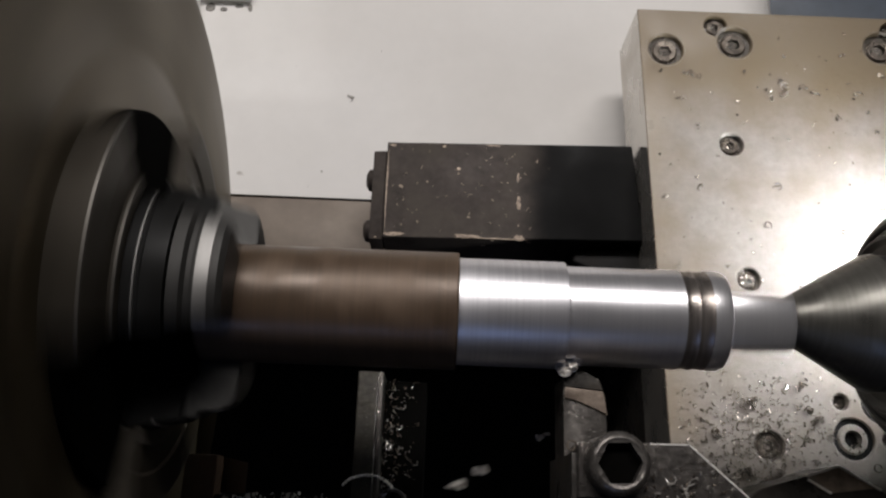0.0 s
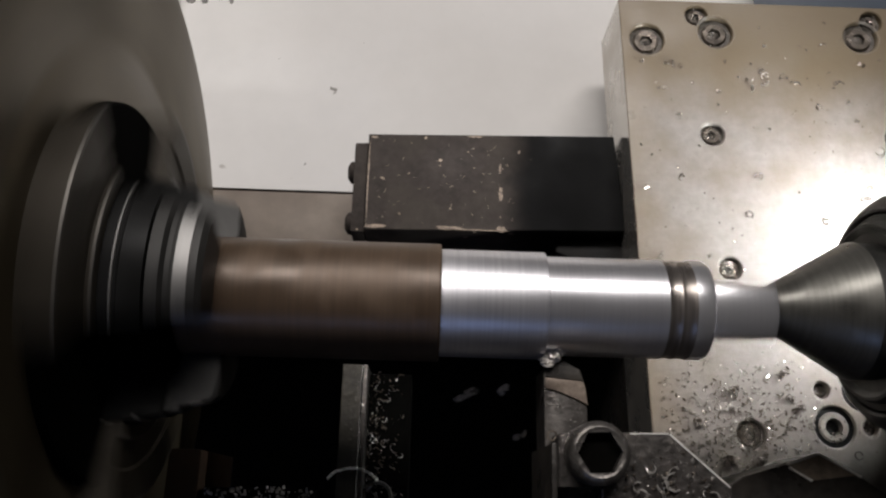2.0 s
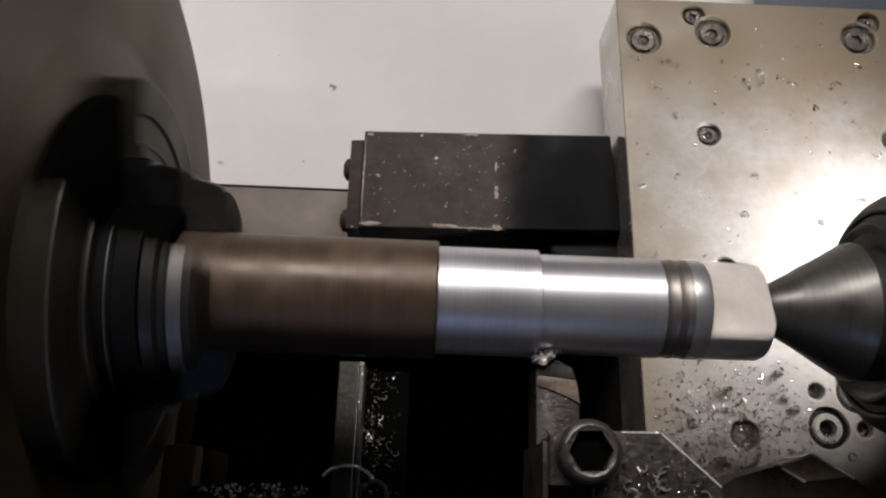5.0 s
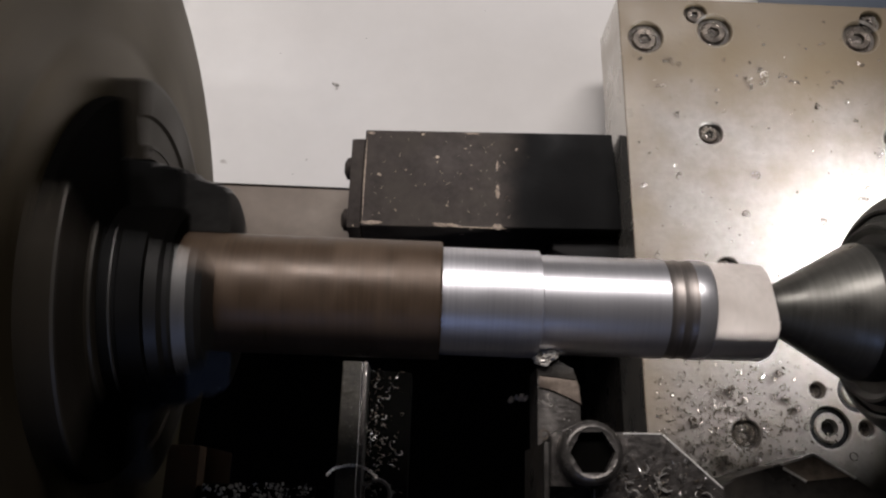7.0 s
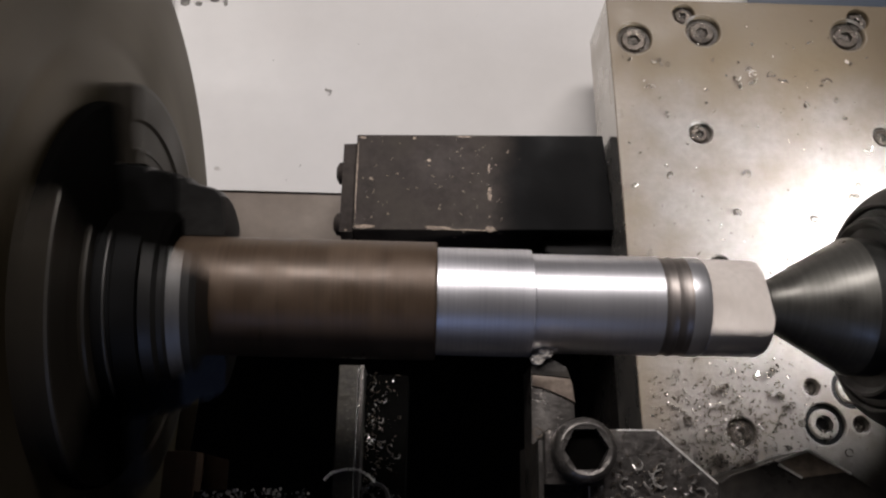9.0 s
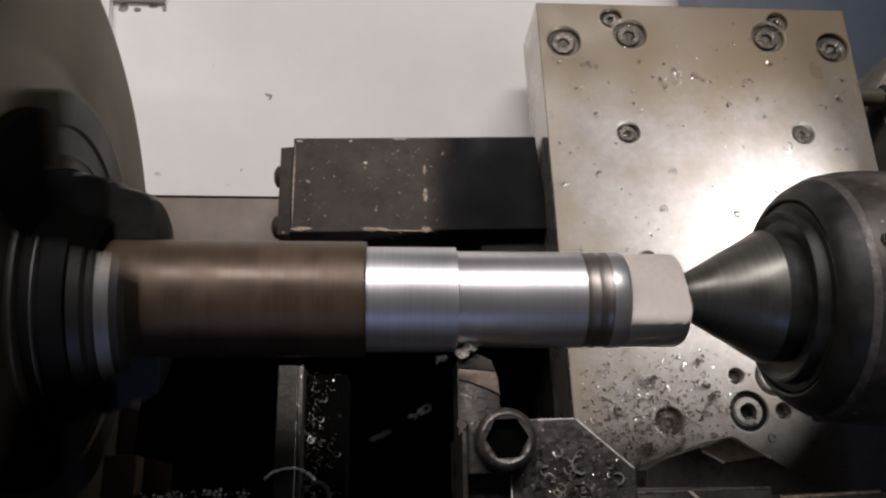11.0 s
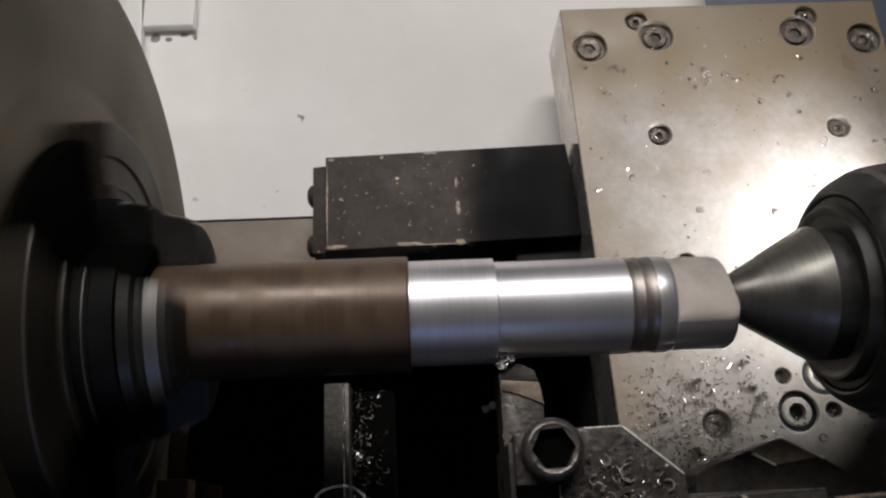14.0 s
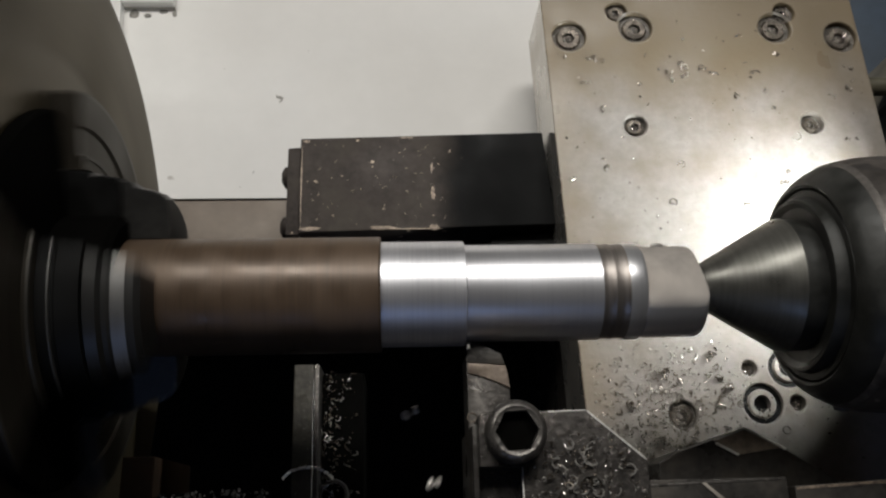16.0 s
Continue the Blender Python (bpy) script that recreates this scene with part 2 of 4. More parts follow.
M_WALL = surface("grey_workshop_wall", (0.16, 0.15, 0.14), (0.12, 0.115, 0.105), 8, 0.8, 0.0, 0.1, (0.25, 0.23, 0.2), 1.5, 0.4)
M_CONCRETE = surface("workshop_concrete", (0.30, 0.28, 0.25), (0.20, 0.19, 0.17), 12, 0.85, 0.0, 0.3, (0.12, 0.11, 0.1), 2, 0.5)


# ---- building helpers ----
def part(name, bm, material, parent=None, label="", smooth=True):
    """Links a bmesh as one mesh object, under a thing if one is given."""
    me = bpy.data.meshes.new(name)
    bmesh.ops.recalc_face_normals(bm, faces=bm.faces)
    bm.to_mesh(me)
    bm.free()
    for p in me.polygons:
        p.use_smooth = smooth
    if smooth:
        me.set_sharp_from_angle(angle=radians(32))
    me.materials.append(material)
    ob = new(name, me)
    if parent:
        ob.parent = parent
    if label:
        ob["label"] = label
    return ob


def thing(name, label, category, m=None, group="", kind=""):
    ob = new(name)
    ob.empty_display_size = 0.01
    if m is not None:
        ob.matrix_world = m
    return tagged(ob, label, category, group, kind)


def box(x0, x1, y0, y1, z0, z1, bevel=0.0006, segments=2):
    bm = bmesh.new()
    bmesh.ops.create_cube(bm, size=1)
    for v in bm.verts:
        v.co = Vector((x0 + (v.co.x + 0.5) * (x1 - x0), y0 + (v.co.y + 0.5) * (y1 - y0), z0 + (v.co.z + 0.5) * (z1 - z0)))
    if bevel:
        bmesh.ops.bevel(bm, geom=bm.edges[:], offset=bevel, segments=segments, profile=0.7, affect="EDGES")
    return bm


def prism(outline, z0, z1, bevel=0.0006, segments=2):
    """An upright prism over an outline of (x, y) corners."""
    bm = bmesh.new()
    low = [bm.verts.new((x, y, z0)) for x, y in outline]
    high = [bm.verts.new((x, y, z1)) for x, y in outline]
    bm.faces.new(low[::-1])
    bm.faces.new(high)
    k = len(outline)
    for a in range(k):
        bm.faces.new((low[a], low[(a + 1) % k], high[(a + 1) % k], high[a]))
    if bevel:
        bmesh.ops.bevel(bm, geom=bm.edges[:], offset=bevel, segments=segments, profile=0.7, affect="EDGES")
    return bm


def turned(profile, steps=96):
    """A body turned about the x axis from (x, radius) pairs; ends with radius 0 are closed."""
    bm = bmesh.new()
    rings = []
    for x, r in profile:
        if r < 1e-6:
            rings.append([bm.verts.new((x, 0, 0))])
        else:
            rings.append([bm.verts.new((x, r * math.cos(a), r * math.sin(a))) for a in (2 * math.pi * k / steps for k in range(steps))])
    for a, b in zip(rings, rings[1:]):
        for k in range(steps):
            j = (k + 1) % steps
            if len(a) == 1:
                bm.faces.new((a[0], b[j], b[k]))
            elif len(b) == 1:
                bm.faces.new((a[k], a[j], b[0]))
            else:
                bm.faces.new((a[k], a[j], b[j], b[k]))
    return bm


def upright(profile, x, y, steps=40):
    """A body turned about the vertical through (x, y), from (z, radius) pairs."""
    bm = turned(profile, steps)
    bmesh.ops.transform(bm, matrix=Matrix.Translation((x, y, 0)) @ Matrix.Rotation(radians(-90), 4, "Y"), verts=bm.verts)
    return bm


def carved(ob, cutters):
    """Cuts the given bmeshes out of ob's mesh."""
    made = []
    for bm in cutters:
        me = bpy.data.meshes.new("cut")
        bmesh.ops.recalc_face_normals(bm, faces=bm.faces)
        bm.to_mesh(me)
        bm.free()
        c = new("cut", me)
        c.matrix_world = ob.parent.matrix_world if ob.parent else Matrix()
        made.append(c)
        md = ob.modifiers.new("cut", "BOOLEAN")
        md.operation, md.object, md.solver = "DIFFERENCE", c, "EXACT"
    bpy.context.view_layer.update()
    done = bpy.data.meshes.new_from_object(ob.evaluated_get(bpy.context.evaluated_depsgraph_get()))
    ob.modifiers.clear()
    ob.data = done
    for p in done.polygons:
        p.use_smooth = True
    done.set_sharp_from_angle(angle=radians(32))
    for c in made:
        bpy.data.objects.remove(c)
    return ob


rng = random.Random(7)


def add_curl(bm, at, size, turns, width, thick=0.00012, facing=None, lift=0.0):
    """A curled metal chip: a ribbon bent into part of a helix, laid at a place."""
    spin = Euler((rng.uniform(-0.9, 0.9), rng.uniform(-0.9, 0.9), rng.uniform(0, 6.28))).to_matrix() if facing is None else facing
    steps = max(5, int(9 * turns))
    rise = width * rng.uniform(0.6, 1.5)
    rows = []
    for k in range(steps + 1):
        a = 2 * math.pi * turns * k / steps
        r = size * (1 - 0.25 * k / steps)
        c = Vector((r * math.cos(a), r * math.sin(a), rise * turns * k / steps))
        up = Vector((0, 0, width * (0.5 if 0 < k < steps else 0.2)))
        n = Vector((math.cos(a), math.sin(a), 0)) * thick
        rows.append([bm.verts.new(Vector(at) + Vector((0, 0, lift)) + spin @ p) for p in (c - up - n, c + up - n, c + up + n, c - up + n)])
    for a, b in zip(rows, rows[1:]):
        for k in range(4):
            j = (k + 1) % 4
            bm.faces.new((a[k], a[j], b[j], b[k]))
    bm.faces.new(rows[0][::-1])
    bm.faces.new(rows[-1])


def add_crumb(bm, at, size):
    """A small jagged crumb of metal."""
    pts = [Vector(at) + Vector((rng.uniform(-1, 1), rng.uniform(-1, 1), rng.uniform(0, 0.8))) * size for _ in range(6)]
    vs = [bm.verts.new(p) for p in pts]
    for f in ((0, 1, 2), (0, 2, 3), (0, 3, 4), (0, 4, 1), (5, 2, 1), (5, 3, 2), (5, 4, 3), (5, 1, 4)):
        bm.faces.new([vs[k] for k in f])


# ---- the workshop round the machine ----
def workshop():
    floor = part("floor", box(-2.5, 2.5, -2.5, 2.5, -1.10, -1.0, 0), M_CONCRETE, smooth=False)
    tagged(floor, "grey concrete workshop floor under the lathe", "floor", kind="structure")
    ceiling = part("ceiling", box(-2.5, 2.5, -2.5, 2.5, 2.0, 2.1, 0), M_WALL, smooth=False)
    tagged(ceiling, "plain grey workshop ceiling", "ceiling", kind="structure")
    for name, b in (("wall_north", (-2.6, 2.6, 2.5, 2.6)), ("wall_south", (-2.6, 2.6, -2.6, -2.5)),
                    ("wall_west", (-2.6, -2.5, -2.5, 2.5)), ("wall_east", (2.5, 2.6, -2.5, 2.5))):
        w = part(name, box(*b, -1.0, 2.0, 0), M_WALL, smooth=False)
        tagged(w, "plain grey painted workshop wall", "wall", kind="structure")


def machine_interior():
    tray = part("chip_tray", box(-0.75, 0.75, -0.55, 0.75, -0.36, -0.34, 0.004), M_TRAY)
    tagged(tray, "near-black chip tray below the spindle", "tray", kind="structure")
    bm = bmesh.new()
    edge = [(-0.262, 0.0), (0.060, 0.0)] + [(0.060 + 0.030 * math.sin(a), -0.030 * (1 - math.cos(a))) for a in (radians(9 * k) for k in range(1, 10))] + [(0.090, -0.060)]
    inner = [(x - (0.0025 if z < -0.0001 else 0), z - 0.0014) for x, z in edge]
    ring = edge + inner[::-1]
    near = [bm.verts.new((x, -0.058, -0.0635 + z)) for x, z in ring]
    far = [bm.verts.new((x, 0.50, -0.0635 + z)) for x, z in ring]
    k = len(edge)
    for a in range(len(ring)):
        b = (a + 1) % len(ring)
        bm.faces.new((near[a], near[b], far[b], far[a]))
    for a in range(k - 1):
        c = len(ring) - 1 - a
        bm.faces.new((near[a], near[a + 1], near[c - 1], near[c]))
        bm.faces.new((far[a], far[c], far[c - 1], far[a + 1]))
    sheet = part("splash_sheet", bm, M_SHEET)
    tagged(sheet, "cream-white painted sheet metal way cover, slightly stained", "way cover", kind="structure")
    seam = part("sheet_flange", box(-0.270, -0.2625, -0.058, 0.50, -0.074, -0.046, 0.002, 3), M_SHEET)
    tagged(seam, "cream folded flange along the white way cover", "sheet flange", kind="structure")
    ledge = part("bed_ledge", box(-0.40, 0.055, -0.112, 0.40, -0.11, -0.0650, 0.001, 3), M_LEDGE)
    tagged(ledge, "grimy grey-brown machine bed ledge", "bed ledge", kind="structure")
    blue = part("blue_panel", box(0.091, 0.62, -0.02, 0.60, -0.16, -0.13, 0.003), M_BLUE)
    tagged(blue, "dark blue painted machine panel in shade", "machine panel", kind="structure")
    # Flat patches: grime, and the shaded gaps under the cover as colour.
    for x, w, y, h in ((-0.2410, 0.0062, 0.0502, 0.0070), (-0.2325, 0.0045, 0.0510, 0.0032), (-0.2245, 0.0058, 0.0538, 0.0026), (-0.2168, 0.0026, 0.0512, 0.0055)):
        bm = prism([(x + w / 2 + w / 2 * math.cos(a) * rng.uniform(0.75, 1.05), y + h / 2 + h / 2 * math.sin(a) * rng.uniform(0.7, 1.05)) for a in (2 * math.pi * k / 14 for k in range(14))], -0.0637, -0.0631, 0)
        tagged(part("gap_mark", bm, M_GAPMARK, smooth=False), "short grimy dark mark, gap shade painted in", "vent slot", "slots in the white sheet")
    lid = part("raised_cover", box(-0.2440, -0.2150, 0.0575, 0.30, -0.0634, -0.0575, 0.0020, 3), M_SHEET)
    tagged(lid, "raised cream sheet cover beside the chuck", "sheet cover", kind="structure")
    strip = part("sheet_strip", prism([(-0.2415, 0.022), (-0.2440, 0.060), (-0.2600, 0.30), (-0.2700, 0.30), (-0.2520, 0.060), (-0.2450, 0.022)], -0.0634, -0.0565, 0.0012), M_SHEET)
    tagged(strip, "cream folded strip along the sheet cover", "sheet strip", kind="structure")
    for x, y, r in ((-0.1668, -0.043, 0.0007), (-0.1550, 0.0002, 0.0011), (-0.1736, -0.052, 0.0004), (-0.1400, 0.030, 0.0004), (-0.118, 0.012, 0.0003), (-0.186, 0.018, 0.0004), (-0.075, 0.050, 0.0004)):
        bm = bmesh.new()
        for _ in range(1 if r < 0.001 else 5):
            add_crumb(bm, (x + rng.gauss(0, r * 0.5), y + rng.gauss(0, r), -0.0636), r)
        tagged(part("grit_speck", bm, M_DARKCHIP if r < 0.001 else M_SMUDGE, smooth=False), "dark speck of grit on the white sheet" if r < 0.001 else "pale grey smudge on the white sheet", "grit", "specks on the white sheet")
    rod_thing = thing("guide_rod", "oily steel guide rod in a grey-green bracket", "guide rod")
    b = turned([(0.0, 0.0), (0.0, 0.0045), (0.0006, 0.0052), (0.13, 0.0052), (0.131, 0.0)], 40)
    bmesh.ops.transform(b, matrix=pose(0.170, 0.0055, -0.060), verts=b.verts)
    part("rod", b, M_ROD, rod_thing)
    b = turned([(0.0, 0.0), (0.0, 0.0066), (0.0008, 0.0072), (0.0042, 0.0072), (0.0050, 0.0066), (0.0050, 0.0)], 40)
    bmesh.ops.transform(b, matrix=pose(0.1905, 0.0055, -0.060), verts=b.verts)
    part("collar", b, M_DARKTOOL, rod_thing, "dark oily collar on the rod")
    part("bracket", prism([(0.190, 0.0115), (0.222, 0.053), (0.32, 0.10), (0.32, -0.08), (0.205, -0.08), (0.196, -0.0005), (0.190, -0.0005)], -0.129, -0.066, 0.002), M_BRACKET, rod_thing)


def bed_rail():
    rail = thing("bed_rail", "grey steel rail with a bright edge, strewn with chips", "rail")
    part("bar", box(-0.1346, -0.1262, -0.34, -0.158, -0.055, 0.0, 0.0008, 3), M_RAIL, rail)
    # A lighter strip paints the lit right edge of the bar.
    part("bright_edge", box(-0.1260, -0.1242, -0.34, -0.158, -0.055, -0.0004, 0.0004), M_TOOL, rail, "lighter steel strip for the lit rail edge")
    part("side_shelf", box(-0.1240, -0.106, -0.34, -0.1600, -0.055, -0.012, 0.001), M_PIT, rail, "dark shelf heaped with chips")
    b = turned([(0, 0.0048), (0, 0.006), (0.0012, 0.0064), (0.0024, 0.006), (0.0024, 0.0048), (0, 0.0048)], 40)
    bmesh.ops.transform(b, matrix=pose(-0.1185, -0.2105, -0.0115, 0, -90, 0), verts=b.verts)
    part("washer", b, M_TOOL, rail)
    bm = bmesh.new()
    oily = bmesh.new()
    for _ in range(430):
        x, y = rng.triangular(-0.1346, -0.1075, -0.1225), rng.uniform(-0.225, -0.160)
        if x < -0.1245:
            if rng.random() < 0.55:
                add_crumb(rng.choice((bm, oily)), (x, y, 0.0), rng.uniform(0.00015, 0.0005))
        elif rng.random() < 0.4:
            add_curl(rng.choice((bm, oily, oily)), (x, y, -0.0112 + rng.uniform(0, 0.002)), rng.uniform(0.0006, 0.0022), rng.uniform(0.15, 0.5), rng.uniform(0.00015, 0.0004))
        else:
            add_crumb(rng.choice((bm, oily, oily)), (x, y, -0.0118), rng.uniform(0.00015, 0.0006))
    tagged(part("oily_rail_chips", oily, M_DARKCHIP, smooth=False), "dark oily chips on the rail", "metal chips", kind="stuff")
    tagged(part("rail_chips", bm, M_WETCHIP, smooth=False), "curled steel chips lying on the rail", "metal chips", kind="stuff")
    bm = bmesh.new()
    for k in range(24):         # a row of tight crimps along a shallow arc
        a = radians(30 + 118 * k / 23)
        at = (-0.1282 + 0.0112 * math.cos(a), -0.2085 + 0.0088 * math.sin(a), 0.0010 - (0.004 if k < 5 else 0))
        add_curl(bm, at, 0.0005, 0.8, 0.0006, 0.00015)
        add_crumb(bm, at, 0.00055)
    tagged(part("long_chip", bm, M_FRESH), "long bright curled chip lying over the rail", "metal chip")
    low = thing("chip_ledge", "dark ledge covered with wet steel chips", "ledge")
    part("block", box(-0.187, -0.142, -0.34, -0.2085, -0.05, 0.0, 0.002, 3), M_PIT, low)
    bm = bmesh.new()
    for _ in range(230):
        p = (rng.uniform(-0.186, -0.143), rng.triangular(-0.225, -0.2075, -0.210), rng.uniform(0.0, 0.0025))
        (add_crumb if rng.random() < 0.6 else lambda b, a, s: add_curl(b, a, s, 0.7, 0.0008))(bm, p, rng.uniform(0.0003, 0.0011))
    tagged(part("ledge_chips", bm, M_WETCHIP, smooth=False), "wet steel chips heaped on the dark ledge", "metal chips", kind="stuff")
    br = part("rusty_bracket", box(-0.204, -0.189, -0.34, -0.194, -0.06, 0.0, 0.0015), M_RUST)
    tagged(br, "rusty orange-brown bracket below the chuck", "bracket")


# ---- chuck and workpiece, which turn ----
def sector(profile, a0, a1, steps=18):
    """A slice of a body turned about the x axis, closed at both ends; (x, radius) pairs run round its section."""
    bm = bmesh.new()
    rows = [[bm.verts.new((x, r * math.cos(a), r * math.sin(a))) for x, r in profile] for a in (a0 + (a1 - a0) * k / steps for k in range(steps + 1))]
    n = len(profile)
    for a, b in zip(rows, rows[1:]):
        for i in range(n):
            j = (i + 1) % n
            bm.faces.new((a[i], a[j], b[j], b[i]))
    bm.faces.new(rows[0])
    bm.faces.new(rows[-1][::-1])
    return bm


def build_chuck():
    chuck = thing("lathe_chuck", "spinning three-jaw lathe chuck of grimy grey steel", "chuck", pose(0, AXIS_Y, AXIS_Z))
    part("body", turned([(-0.33, 0.0), (-0.33, 0.122), (-0.327, 0.128), (-0.292, 0.130), (-0.288, 0.127), (-0.284, 0.130), (-0.207, 0.130), (-0.2025, 0.1265),
                         (-0.202, 0.122), (-0.2018, 0.0835), (-0.2021, 0.082), (-0.2021, 0.078), (-0.2018, 0.0765), (-0.202, 0.052), (-0.2025, 0.049), (-0.2045, 0.0)], 128),
         M_CHUCK, chuck)
    part("hub", turned([(-0.2045, 0.0), (-0.2045, 0.0615), (-0.1992, 0.0610), (-0.1985, 0.0600), (-0.1972, 0.027), (-0.1955, 0.0262), (-0.1950, 0.027), (-0.180, 0.0268), (-0.178, 0.0245), (-0.178, 0.0)], 96), M_PIT, chuck, "black hub between the jaws")
    dark = [(-0.2048, 0.0195), (-0.2048, 0.0425), (-0.1985, 0.0425), (-0.1980, 0.0415), (-0.1968, 0.0415), (-0.1963, 0.0420), (-0.1890, 0.0410), (-0.1885, 0.0398), (-0.1873, 0.0398), (-0.1868, 0.0402),
            (-0.1805, 0.0392), (-0.1800, 0.0195)]
    tip = [(-0.1799, 0.0195), (-0.1799, 0.0382), (-0.1765, 0.0378), (-0.1755, 0.0360), (-0.1740, 0.0360), (-0.1735, 0.0356), (-0.1670, 0.0340), (-0.1655, 0.0322), (-0.1648, 0.0225), (-0.1652, 0.0195)]
    for k in range(3):
        mid, half = radians(41 + 120 * k), radians(29.5)
        jaw = part("jaw", sector(dark, mid - half, mid + half), M_JAW, chuck, "dark grooved steel jaw")
        part("ground_tip", sector(tip, mid - half * 0.92, mid + half * 0.92), M_TIP, jaw, "ground jaw tip")
        part("bright_band", sector([(-0.1730, 0.0340), (-0.1730, 0.0358), (-0.1692, 0.0349), (-0.1692, 0.0335)], mid - half * 0.9, mid + half * 0.9), M_JAWTIP, jaw, "bright band round the jaw tip")
        for x0, r in ((-0.1980, 0.0422), (-0.1885, 0.0405)):
            part("bright_line", sector([(x0 - 0.0003, r - 0.001), (x0 - 0.0003, r + 0.0004), (x0 + 0.0003, r + 0.0004), (x0 + 0.0003, r - 0.001)], mid - half, mid + half), M_JAWTIP, jaw, "bright ring along the jaw")
        step = part("jaw_step", sector([(-0.2046, 0.0420), (-0.2046, 0.0668), (-0.1925, 0.0672), (-0.1917, 0.0662), (-0.1920, 0.0560), (-0.1928, 0.0550), (-0.1928, 0.0470), (-0.1915, 0.0460), (-0.1915, 0.0420)], mid - half * 0.96, mid + half * 0.96), M_STEP, jaw, "grey-brown outer step of the jaw")
        for x0, r in ((-0.1921, 0.0668), (-0.1916, 0.0462)):
            part("bright_line", sector([(x0 - 0.0004, r - 0.001), (x0 - 0.0004, r + 0.0005), (x0 + 0.0004, r + 0.0003), (x0 + 0.0004, r - 0.001)], mid - half * 0.93, mid + half * 0.93), M_STEPRIM, step, "pale rim of the step")
    return chuck


def build_workpiece():
    work = thing("steel_shaft", "spinning turned steel shaft, half brown scale and half bright", "shaft", pose(0, AXIS_Y, AXIS_Z))
    part("scaled_section", turned([(-0.2, 0), (-0.2, R_BLACK), (-0.0968, R_BLACK), (-0.0962, R_BLACK - 0.0004), (-0.0962, R_TURNED - 0.0010), (-0.12, R_TURNED - 0.0012), (-0.12, 0)], 128), M_BLACKSKIN, work,
         "brown mill-scaled end of the shaft")
    prof = [(-0.1195, 0), (-0.1195, R_TURNED), (-0.0250, R_TURNED)]
    part("turned_section", turned(prof + [(-0.0250, 0)], 128), M_TURNED, work, "bright freshly turned steel")
    part("scuffed_band", turned([(-0.0250, 0), (-0.0250, R_TURNED), (-0.0236, R_TURNED - 0.00035), (-0.0215, R_TURNED - 0.00030), (-0.0208, R_TURNED), (-0.0196, R_TURNED - 0.0003),
                                 (-0.0168, R_TURNED - 0.00025), (-0.0163, R_TURNED), (-0.0163, 0)], 128), M_SCUFF, work, "brown scuffed band round the shaft")
    part("end_collar", turned([(-0.0163, 0), (-0.0163, R_TURNED), (-0.0118, R_TURNED), (-0.0106, R_TURNED - 0.0006), (-0.0106, 0)], 128), M_COLLAR, work, "bright narrow collar")
    tongue = part("tongue", turned([(-0.0106, 0), (-0.0106, R_TURNED - 0.0003), (0.0074, R_TURNED - 0.0003), (0.0092, R_TURNED - 0.0012), (0.0103, R_TURNED - 0.0036), (0.0105, R_TURNED - 0.0060), (0.0105, 0.0060), (0.0070, 0.0)], 128), M_FLAT, work,
                  "milled tongue with two flats at the shaft end")
    half = 0.0083
    carved(tongue, [box(-0.0108, 0.03, -0.03, 0.03, half, 0.03, 0), box(-0.0108, 0.03, -0.03, 0.03, -0.03, -half, 0)])
    tongue.data.materials.append(M_COLLAR)
    for p in tongue.data.polygons:
        p.material_index = 0 if abs(p.normal.z) > 0.98 and abs(abs(p.center.z) - half) < 0.0003 else 1
    sleeve = part("first_cut_skin", turned([(-0.1085, R_TURNED - 0.0005), (-0.1085, R_TURNED - 0.0001), (-0.0975, R_TURNED - 0.0001), (-0.0970, R_RAW), (TIP_X - 0.0004, R_RAW), (TIP_X, R_TURNED + 0.0001), (TIP_X, R_TURNED - 0.0005), (-0.1085, R_TURNED - 0.0005)], 128), M_RAW, work,
                  "rougher first-cut steel not yet turned to size")
    return work, sleeve


